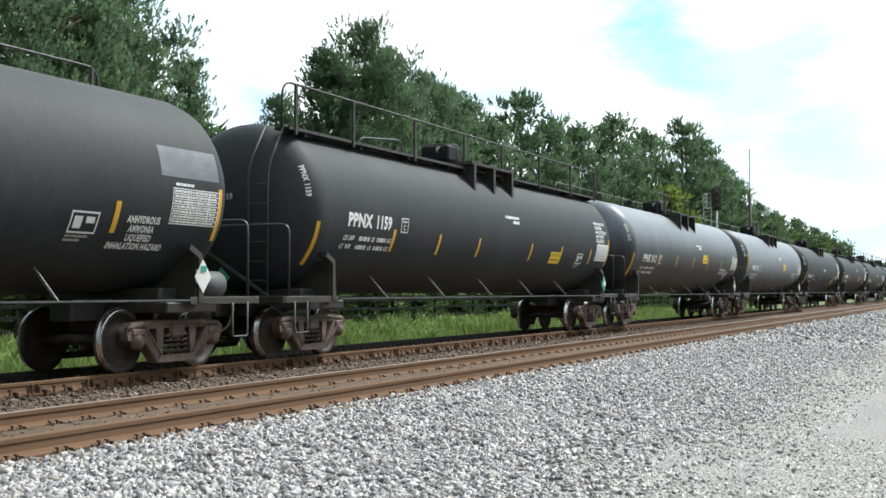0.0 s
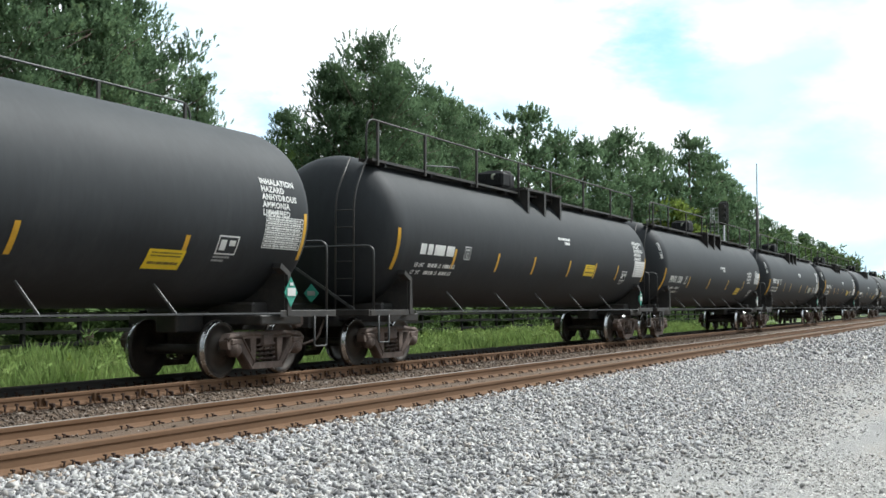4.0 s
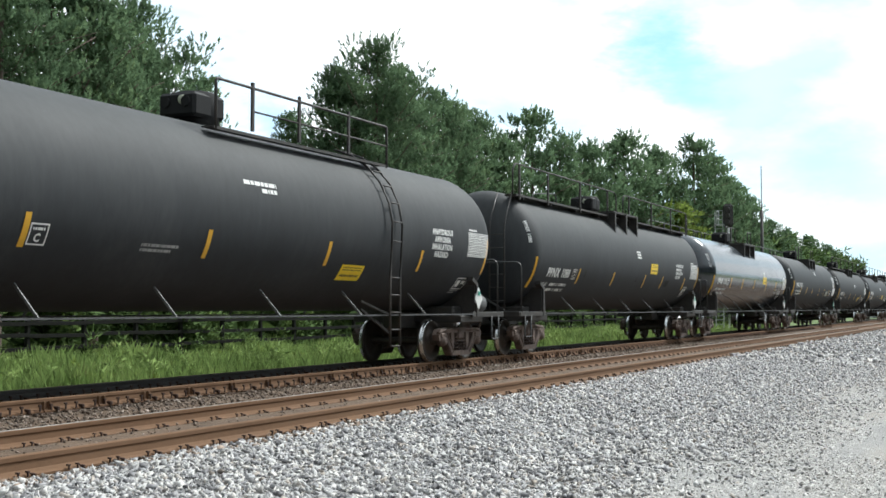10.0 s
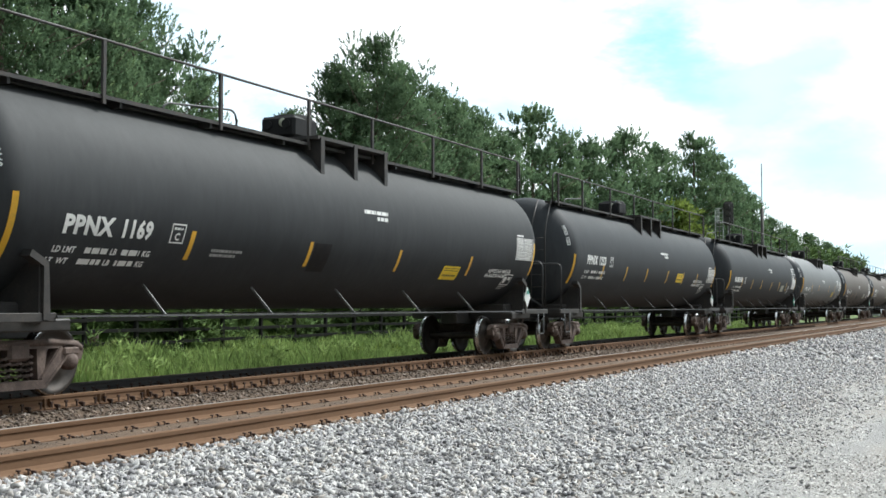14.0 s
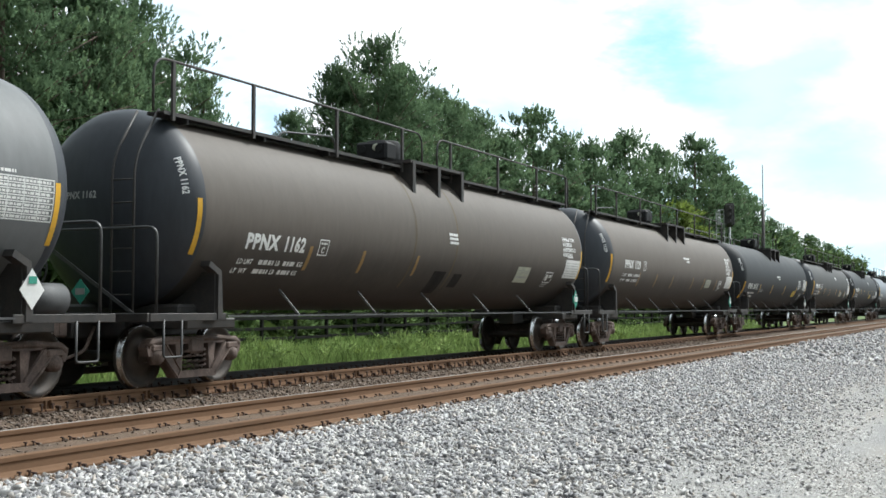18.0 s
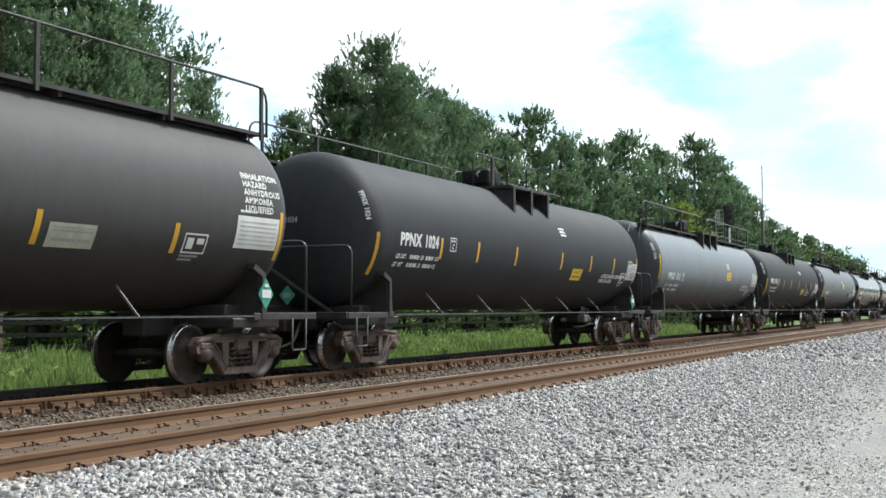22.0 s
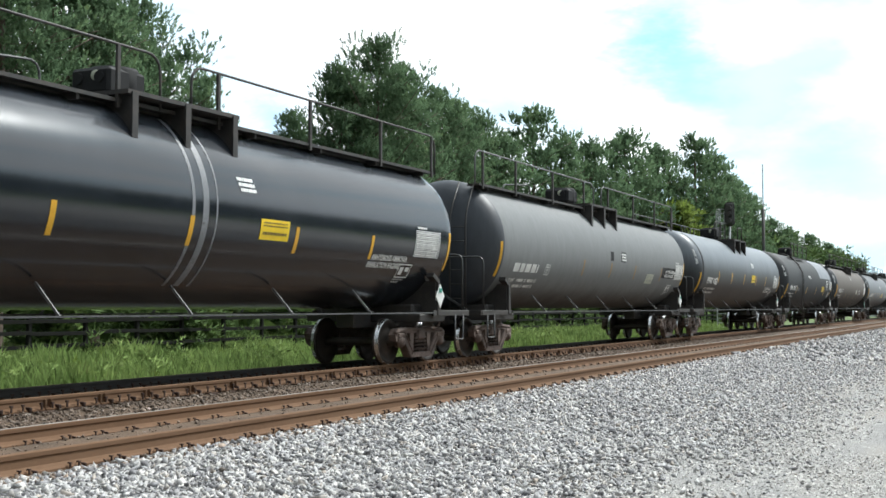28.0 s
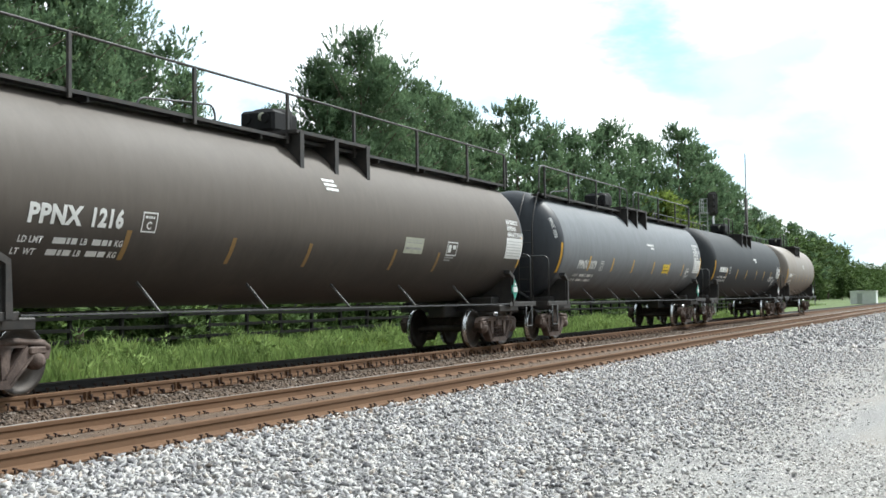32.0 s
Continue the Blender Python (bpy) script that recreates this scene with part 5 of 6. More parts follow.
# height of the tapes' middle on each car, and where they stand along it
TAPES = {
    0: (-0.50, 6.17), 1: (-0.51, -5.67, -3.56, -1.43, 1.94, 4.24, 6.77), 2: (-0.41, -5.32, -2.73, -0.04, 2.48, 5.12), 3: (-0.15, -5.65, 3.11, 5.7),
    4: (-0.70, -4.96, -1.74, 2.08, 5.36), 6: (-0.63, -5.0, -1.7, 1.73, 5.03), 7: (-0.50, -6.17, -4.08, -2.11, 1.41, 3.7, 5.92),
    8: (-0.47, -6.13, -3.72, -1.68, 1.06, 3.16, 5.29), 9: (-0.62, -5.05, -1.44, 1.9, 5.43), 10: (-0.55, -5.37, -1.77, 1.67, 5.24),
    11: (-0.63, -5.14, -1.97, 1.41, 3.58, 6.57), 12: (-0.40, -5.25, -2.79, -0.12, 2.93, 5.57), 13: (-0.50, -5.97, -3.81, -1.58, 1.3, 3.51, 5.71),
    14: (-0.63, -5.08, -1.86, 1.4, 4.77)}
TAPES_ON = {
    17: (-0.39, -5.02, -2.14, 2.49, 5.32), 18: (-0.68, -5.39, -3.56, -1.37), 19: (-0.61, -5.4, -3.37, -1.24, 1.7, 3.5, 5.6),
    20: (-0.62, -4.94, -1.87, 1.68, 5.31), 21: (-0.51, -6.04, -3.91, -1.56, 1.53, 3.32, 5.89), 22: (-0.26, -5.81, -3.92, -1.66, 1.54, 3.94, 6.08),
    23: (-0.14, -2.63, -0.07, 2.82, 5.66), 24: (-0.27, -5.73, -3.78, -1.47, 1.15, 3.66, 5.62), 27: (-0.40, -5.5, -2.97, -0.23, 2.57, 5.14),
    28: (-0.42, -2.59, -0.1, 2.39, 5.47), 29: (-0.28, -5.44, -2.95, -0.32, 2.41, 4.76), 30: (-0.55, -5.29, -1.71, 1.91, 5.38),
    31: (-0.72, -5.83, -3.42, -1.21, 1.91, 3.87), 25: (0.0,)}
TAPES.update(TAPES_ON)
RUSTY = (3, 18, 19, 23, 28, 31)     # cars whose tapes have worn to rust


def tapes_of(index):
    at, *along = TAPES.get(index, (-0.5, -5.95, -3.6, -1.3, 1.3, 3.5, 5.6))
    end = END_HEIGHT.get(index, -0.4)
    ends = [tape(-8.56, end - 0.43, end + 0.43, 0.05), tape(8.42, -0.75, 0.05, 0.05)]
    return ends + [tape(u, at - 0.225, at + 0.225, 0.05, M_WORNTAPE if index in RUSTY else M_YELLOW) for u in along]


# paint, walkway on the near side (n), far side (f) or split (s), number, form of the warning, yellow label, white table
TRAIN = (
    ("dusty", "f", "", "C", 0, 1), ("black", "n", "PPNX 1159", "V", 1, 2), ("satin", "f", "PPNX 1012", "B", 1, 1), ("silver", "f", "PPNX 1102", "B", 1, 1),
    ("black", "f", "PPNX 1042", "V", 1, 1), ("black", "n", "", "V", 1, 2), ("black", "d", "PPNX 1208", "C", 1, 1), ("black", "n", "PPNX 1233", "V", 2, 1),
    ("black", "d", "PPNX 1177", "V", 1, 2), ("black", "f", "", "C", 1, 1), ("dusty", "r", "PPNX 1272", "C", 1, 1), ("dusty", "d", "PPNX 1080", "C", 1, 1),
    ("gloss", "f", "PPNX 1131", "B", 1, 1), ("black", "f", "PPNX 1172", "V", 2, 2), ("dusty", "n", "PPNX 1169", "B", 1, 1), ("black", "n", "PPNX 1253", "B", 1, 1),
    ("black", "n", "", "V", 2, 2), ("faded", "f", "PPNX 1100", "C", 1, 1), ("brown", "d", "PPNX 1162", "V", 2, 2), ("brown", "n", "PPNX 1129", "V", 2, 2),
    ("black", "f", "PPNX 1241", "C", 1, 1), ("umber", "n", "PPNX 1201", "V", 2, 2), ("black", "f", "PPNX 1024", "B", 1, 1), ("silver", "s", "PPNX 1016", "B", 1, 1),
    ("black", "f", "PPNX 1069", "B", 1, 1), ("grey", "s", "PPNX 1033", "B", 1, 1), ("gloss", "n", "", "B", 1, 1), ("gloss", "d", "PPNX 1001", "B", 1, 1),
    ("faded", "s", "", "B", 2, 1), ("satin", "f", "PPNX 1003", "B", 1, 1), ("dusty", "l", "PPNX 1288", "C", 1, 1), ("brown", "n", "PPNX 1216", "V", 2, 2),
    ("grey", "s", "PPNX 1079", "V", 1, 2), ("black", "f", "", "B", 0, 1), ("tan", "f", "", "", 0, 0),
)
HUE = {"satin": "weathered satin black", "black": "dusty black", "dusty": "dust-greyed black", "gloss": "glossy black", "grey": "chalked grey", "silver": "pale grey", "faded": "faded flat grey", "brown": "brown-stained black", "umber": "brown-dusted black", "tan": "short tan-grey"}


# the start and foot of each car's number: along the car, above the axis
MARKS = {1: (-7.55, -0.29), 2: (-7.4, -0.49), 3: (-7.4, -0.47), 4: (-7.69, -0.67), 6: (-7.8, -0.66), 7: (-7.82, -0.34), 8: (-7.97, -0.32), 9: (-7.55, -0.61), 10: (-7.63, -0.7), 11: (-7.6, -0.68),
         12: (-7.8, -0.49), 13: (-7.74, -0.29), 14: (-7.69, -0.57), 15: (-7.52, -0.3), 17: (-7.58, -0.61), 18: (-7.3, -0.57), 19: (-7.22, -0.26), 20: (-7.73, -0.63), 21: (-7.83, -0.29), 22: (-7.67, -0.26),
         23: (-7.45, -0.49), 24: (-7.64, -0.27), 25: (-7.54, -0.66), 28: (-7.61, -0.66), 29: (-7.37, -0.57), 30: (-7.65, -0.57), 31: (-7.69, -0.47), 32: (-6.96, -0.65)}
# the left edge of the lettered box behind the number
BOXES = {1: -5.44, 2: -5.29, 3: -5.33, 4: -5.69, 10: -5.3, 11: -5.69, 12: -5.97, 13: -5.87, 14: -5.59, 17: -5.62, 18: -5.17, 19: -5.16, 20: -5.83, 21: -5.53, 22: -5.41, 23: -5.51, 24: -5.54, 29: -5.86, 30: -5.72, 31: -5.62}
# the middle of each car's notice and the start of its capacity lines: along the car, above the axis
NOTICE = {1: (3.85, -0.61), 2: (1.91, -0.21), 3: (2.35, -0.2), 4: (5.02, -0.88), 6: (4.24, -0.9), 7: (4.84, -0.57), 8: (3.84, -0.57), 9: (4.56, -0.79), 10: (2.69, -0.89), 11: (2.31, -0.19), 12: (2.34, -0.17), 13: (4.73, -0.57),
          14: (3.93, -0.82), 17: (4.83, -0.77), 18: (4.42, -0.72), 19: (4.2, -0.58), 20: (4.78, -0.79), 21: (3.92, -0.59), 22: (2.92, -0.6), 23: (2.33, -0.19), 24: (2.79, -0.62), 25: (1.21, 0.0), 27: (1.9, -0.27), 28: (4.21, -0.59), 29: (1.7, -0.22), 30: (4.57, -0.39), 31: (2.63, -0.39)}
CAPACITY = {1: (0.08, 0.26), 4: (-0.78, -0.09), 6: (-0.08, 0.04), 7: (0.21, 0.26), 8: (0.31, 0.17), 9: (-1.37, 0.05), 10: (-0.91, 0.45), 11: (0.27, 0.25), 12: (1.95, 0.15), 13: (-0.43, 0.66), 14: (-0.13, 0.21), 17: (-0.86, 0.04),
            18: (-0.09, 0.0), 19: (0.02, 0.25), 20: (-0.98, 0.02), 21: (0.66, 0.48), 22: (1.49, 0.56), 23: (1.9, 0.27), 24: (1.07, 0.46), 27: (0.9, 0.43), 28: (0.82, 0.05), 29: (1.37, 0.43), 30: (-1.37, 0.26), 31: (-0.76, 0.64)}
BLOCK = (11, 12, 13, 18, 22, 23, 27, 28, 29, 31)      # cars whose capacity lines form one small block
# a line of fine print: its start along the car, above the axis
PRINT = {4: (-4.59, -0.78), 9: (-4.48, -0.7), 10: (-3.22, -0.65), 13: (-7.62, -1.06), 14: (-4.56, -0.7), 17: (-4.42, -0.7), 20: (-4.84, -0.69), 30: (-5.16, -0.51)}
# left edge and foot of the inspection box
INSPECT = {0: (5.33, -0.76), 1: (5.62, -0.74), 2: (6.28, -0.98), 3: (6.49, -0.99), 6: (6.86, -1.11), 7: (6.31, -0.72), 8: (5.44, -0.72), 9: (6.82, -1.04), 10: (7.36, -1.17), 12: (6.81, -0.97), 13: (6.06, -0.7), 14: (6.96, -1.07), 18: (5.99, -0.9), 19: (6.01, -0.74),
           21: (6.09, -0.72), 22: (6.92, -0.75), 23: (6.5, -0.98), 24: (6.73, -0.77), 27: (6.45, -0.98), 28: (6.73, -1.07), 29: (6.32, -1.02), 30: (7.31, -0.88), 31: (4.18, -0.55)}
# foot of the table of data, and its left edge where it stands apart
TABLE = {0: -0.53, 1: -0.61, 2: -0.55, 3: -0.56, 6: -0.47, 7: -0.73, 8: -0.68, 9: -0.53, 10: -0.36, 11: -0.41, 12: -0.52, 13: -0.67, 14: -0.38, 17: -0.45, 18: -0.73, 19: -0.71, 20: -0.53, 21: -0.58, 22: -0.65, 23: -0.53, 24: -0.63, 27: -0.5, 28: -0.54, 29: -0.56, 30: -0.38, 31: -0.52}
TABLE_LEFT = {27: 6.87, 29: 6.89, 10: 7.4, 12: 7.4, 22: 7.45, 30: 7.45, 31: 7.45, 0: 7.28}
# the warning's left edge, width, foot and height
FORMS = {"V": (7.15, 1.0, -0.06, 0.64), "C": (5.6, 0.97, -0.46, 0.58), "B": (5.1, 1.4, -0.79, 0.30)}
WARNING = {0: (6.16, 1.17, -0.97, 0.54), 6: (5.47, 0.97, -0.49, 0.54), 9: (5.86, 0.97, -0.45, 0.6), 10: (5.62, 0.97, -0.44, 0.62), 11: (5.14, 0.96, -0.45, 0.54), 20: (5.47, 0.9, -0.5, 0.5), 30: (5.84, 0.95, -0.43, 0.62), 17: (5.91, 0.94, -0.25, 0.51),
           18: (6.94, 0.96, -0.15, 0.54), 19: (7.08, 0.93, -0.13, 0.7), 21: (7.43, 0.95, -0.01, 0.66), 31: (7.5, 1.25, 0.0, 0.46)}
WARNING_LOW = {2: (5.02, 1.2, -0.81, 0.29), 3: (5.06, 1.9, -0.75, 0.29), 12: (5.59, 1.3, -0.8, 0.3), 14: (5.82, 1.32, -0.87, 0.24), 22: (5.02, 1.9, -0.79, 0.3), 23: (5.2, 1.3, -0.77, 0.28), 24: (3.8, 1.27, -0.81, 0.41), 27: (5.15, 1.43, -0.79, 0.3),
               28: (5.92, 1.26, -0.49, 0.27), 29: (4.9, 1.42, -0.84, 0.3)}
WARNING.update(WARNING_LOW)
WORDS = {"C": ("ANHYDROUS", "AMMONIA", "INHALATION", "HAZARD"), "V": ("INHALATION", "HAZARD", "ANHYDROUS", "AMMONIA", "LIQUEFIED"), "B": ("ANHYDROUS AMMONIA", "INHALATION HAZARD"),
         0: ("ANHYDROUS", "AMMONIA", "LIQUEFIED", "INHALATION HAZARD"), 3: ("ANHYDROUS AMMONIA LIQUEFIED", "INHALATION HAZARD"), 18: ("INHALATION", "HAZARDS", "ANHYDROUS", "AMMONIA"),
         19: ("INHALATION", "HAZARD", "AMMONIA", "ANHYDROUS", "LIQUEFIED"), 22: ("LIQUEFIED ANHYDROUS AMMONIA", "INHALATION HAZARD"), 24: ("LIQUEFIED", "ANHYDROUS AMMONIA", "INHALATION HAZARD"), 31: ("ANHYDROUS", "AMMONIA", "INHALATION HAZARD")}
LONG = (5, 6, 7, 8, 20, 21, 31)      # the longer cars


def text_width(words, size):
    bm = bmesh.new()
    width = flat_text(bm, words, 0, 0, size)
    bm.free()
    return width


def outline_box(bm, x, z, w, h, t=0.022):
    for x0, x1, z0, z1 in ((x, x + w, z, z + t), (x, x + w, z + h - t, z + h), (x, x + t, z, z + h), (x + w - t, x + w, z, z + h)):
        flat_rect(bm, x0, x1, z0, z1)


def lettering(car, index, number, warning, label, table):
    seed = 100 + 60 * index
    u0, foot = MARKS.get(index, (-7.6, -0.45))
    if number:
        bm = bmesh.new()
        flat_text(bm, number[:4], u0, foot, 0.335, 0.93 / text_width(number[:4], 0.335))
        part("owner_mark", decal(bm, 0.006), M_WHITE, car, "white stencilled owner's letters")
        bm = bmesh.new()
        flat_text(bm, number[5:], u0 + 1.06, foot, 0.335, 0.64 / text_width(number[5:], 0.335))
        part("number", decal(bm, 0.006), M_WHITE, car, "white stencilled car number")
        bm = bmesh.new()
        flat_text(bm, number, -8.84, 0.80, 0.145, 0.85, -90)
        part("end_number", decal(bm, 0.006), M_WHITE, car, "small white car number on the tank's end")
        bm = bmesh.new()
        flat_text(bm, number, 0.35, 0.12, 0.145, 0.9)
        for v in bm.verts:
            y, z = v.co.x - 1.35, v.co.z
            k = math.sqrt(max(0.01, 1 - (y * y + z * z) / (R * R)))
            v.co = (-STRAIGHT - HEAD * k - 0.008, -y - 0.45, ZC + z)
        for v in bm.verts:
            k = math.sqrt(max(0.01, 1 - (v.co.y ** 2 + (v.co.z - ZC) ** 2) / (R * R)))
            v.co.x = -STRAIGHT - HEAD * k - 0.008
        tagged(part("head_number", bm, M_DIMWHITE, car, "worn white car number on the tank's head"), kind="stuff")
    else:
        bm = bmesh.new()
        bars(bm, u0, foot, 1.6, 0.22, seed)
        part("number", decal(bm, 0.006), M_WHITE, car, "white car number")
    bm = bmesh.new()
    for k, (words, z) in enumerate((("LD LMT", foot - 0.27), ("LT  WT", foot - 0.44))):
        x = u0 - 0.06 - 0.04 * k
        flat_text(bm, words, x, z, 0.125, 0.9)
        bars(bm, x + 0.58, z, 0.42, 0.085, seed + 1 + k, 0.3)
        flat_text(bm, "LB", x + 1.06, z, 0.125, 0.9)
        bars(bm, x + 1.28, z, 0.36, 0.085, seed + 5 + k, 0.3)
        flat_text(bm, "KG", x + 1.70, z, 0.125, 0.9)
    tagged(part("load_data", decal(bm, 0.006), M_WHITE, car, "worn white lines of load data"), kind="stuff")
    if index in PRINT:
        bm = bmesh.new()
        x, z = PRINT[index]
        bars(bm, x, z, 0.8, 0.045, seed + 7, 0.3)
        bars(bm, x, z - 0.075, 0.66, 0.045, seed + 8, 0.3)
        tagged(part("fine_print", decal(bm, 0.006), M_DIMWHITE, car, "worn white lines of fine print"), kind="stuff")
    bm = bmesh.new()
    xc, zc = BOXES.get(index, u0 + 2.1), foot - 0.04
    outline_box(bm, xc, zc, 0.31, 0.29)
    bars(bm, xc + 0.05, zc + 0.2, 0.2, 0.035, seed + 3)
    flat_text(bm, "C", xc + 0.15, zc + 0.05, 0.15, 1.0, 0, "CENTER")
    part("stencil_box", decal(bm, 0.006), M_WHITE, car, "white stencilled box with a letter")
    x, z = CAPACITY.get(index, (0.3, 0.25))
    bm = bmesh.new()
    if index in BLOCK:
        for k in range(3):
            bars(bm, x + 0.03 * k, z + 0.02 - 0.085 * k, 0.42, 0.055, seed + 4 + k, 0.15)
    else:
        bars(bm, x, z, 0.9, 0.07, seed + 4)
        bars(bm, x + 0.46, z - 0.11, 0.42, 0.07, seed + 5)
    tagged(part("capacity_data", decal(bm, 0.008), M_WHITE, car, "small white capacity lines"), kind="stuff")
    if label:
        x, z = NOTICE.get(index, (3.0, -0.5) if label == 1 else (4.56, -0.6))
        tall = 0.21 if index == 18 else 0.165
        bm = bmesh.new()
        flat_rect(bm, x - 0.41, x + 0.41, z - tall, z + tall)
        part("notice", decal(bm, 0.006), M_SIGNYELLOW if label == 1 else M_PALENOTE, car, "yellow notice" if label == 1 else "faded white notice")
        bm = bmesh.new()
        bars(bm, x - 0.34, z + 0.10, 0.68, 0.022, seed + 10)
        bars(bm, x - 0.34, z + 0.05, 0.68, 0.022, seed + 11)
        bars(bm, x - 0.34, z - 0.08, 0.68, 0.045, seed + 12, 0.2)
        tagged(part("notice_text", decal(bm, 0.009), M_PRINT if label == 1 else M_DIMWHITE, car), kind="stuff")
    if warning:
        x0, wide, low, tall = WARNING.get(index, FORMS[warning])
        lines = WORDS.get(index, WORDS[warning])
        step = tall / len(lines)
        size = step * 1.06
        stretch = wide / max(text_width(line, size) for line in lines)
        centred = warning == "C" and index != 11 or index == 24
        for i, line in enumerate(lines):
            made, x = [], 0.0
            for w in line.split():
                bm = bmesh.new()
                x += flat_text(bm, w, x0 + x, low + tall - step * (i + 0.92), size, stretch) + 0.34 * size * stretch
                made.append(bm)
            shift = (wide - x + 0.34 * size * stretch) / 2 if centred else 0.0
            if warning == "B" and index != 24 and i == 0 and len(lines) == 2:
                shift = 0.08
            for bm in made:
                bmesh.ops.translate(bm, vec=(shift, 0, 0), verts=bm.verts)
                part("warning_word", decal(bm, 0.008), M_WHITE, car, "white stencilled warning word")
        bm = bmesh.new()
        x, z = INSPECT.get(index, {"V": (6.1, -0.74), "B": (6.6, -0.98), "C": (6.8, -1.05)}[warning])
        outline_box(bm, x, z, 0.52, 0.31, 0.026)
        flat_rect(bm, x + 0.07, x + 0.22, z + 0.07, z + 0.24)
        flat_rect(bm, x + 0.29, x + 0.45, z + 0.15, z + 0.24)
        part("inspection_box", decal(bm, 0.006), M_WHITE, car, "white stencilled inspection box")
        bm = bmesh.new()
        bars(bm, x, z - 0.06, 0.42, 0.035, seed + 40, 0.2)
        bars(bm, x, z - 0.12, 0.30, 0.035, seed + 41, 0.2)
        tagged(part("inspection_print", decal(bm, 0.006), M_DIMWHITE, car), kind="stuff")
    x, z = TABLE_LEFT.get(index, 7.25), TABLE.get(index, -0.58)
    if table:
        bm = bmesh.new()
        bars(bm, x + 0.06, z + 0.56, 0.42, 0.04, seed + 19)
        tagged(part("table_heading", decal(bm, 0.006), M_WHITE, car), kind="stuff")
    if table == 2:
        bm = bmesh.new()
        flat_rect(bm, x, x + 1.1, z, z + 0.51)
        part("data_plate", decal(bm, 0.006), M_WHITE, car, "white data panel with faint lines")
        bm = bmesh.new()
        for k in range(6):
            bars(bm, x + 0.07, z + 0.06 + 0.07 * k, 0.95, 0.022, seed + 20 + k)
        tagged(part("panel_print", decal(bm, 0.009), M_FAINT, car), kind="stuff")
    elif table == 1:
        bm = bmesh.new()
        for k in range(8):
            flat_rect(bm, x, x + 1.1, z + 0.073 * k, z + 0.016 + 0.073 * k)
        for u in (0.0, 0.34, 0.60, 0.84, 1.085):
            flat_rect(bm, x + u, x + u + 0.015, z, z + 0.52)
        for k in range(7):
            bars(bm, x + 0.04, z + 0.027 + 0.073 * k, 1.0, 0.034, seed + 20 + k)
        part("data_plate", decal(bm, 0.006), M_WHITE, car, "white stencilled data table")


def top_fittings(car, walkway, y):
    """Walkway, handrail, central platform on its gussets."""
    part("walkway", P["walkway", y], None, car)
    part("top_handrail", P[{"n": "top_rail", "s": "pale_rail", "d": "dark_rail"}.get(walkway, "split_rail"), y], None, car)
    for x in (-8.6, -6.55, -3.9, -1.32, 0.98, 3.66, 6.25, 8.5):
        q = part("rail_post", P["rail_post"], None, car)
        q.location.x, q.location.y = x, y * 1.06
    part("centre_platform", P["centre_platform"], None, car)
    for x in (-1.22, -0.05, 1.12):
        for s in (-1, 1):
            part("gusset", P["gusset", s], None, car).location.x = x
    if walkway == "f":
        part("platform_handrail", P["crash_rail"], None, car)
        part("far_handrail", P["far_arch"], None, car)
        part("gate_rail", P["gate_rail"], None, car)
        part("valve_post", P["valve_post"], None, car)
    else:
        part("ladder", P["ladder"], None, car)
        part("bonnet_handrail", P["bonnet_arch"], None, car)


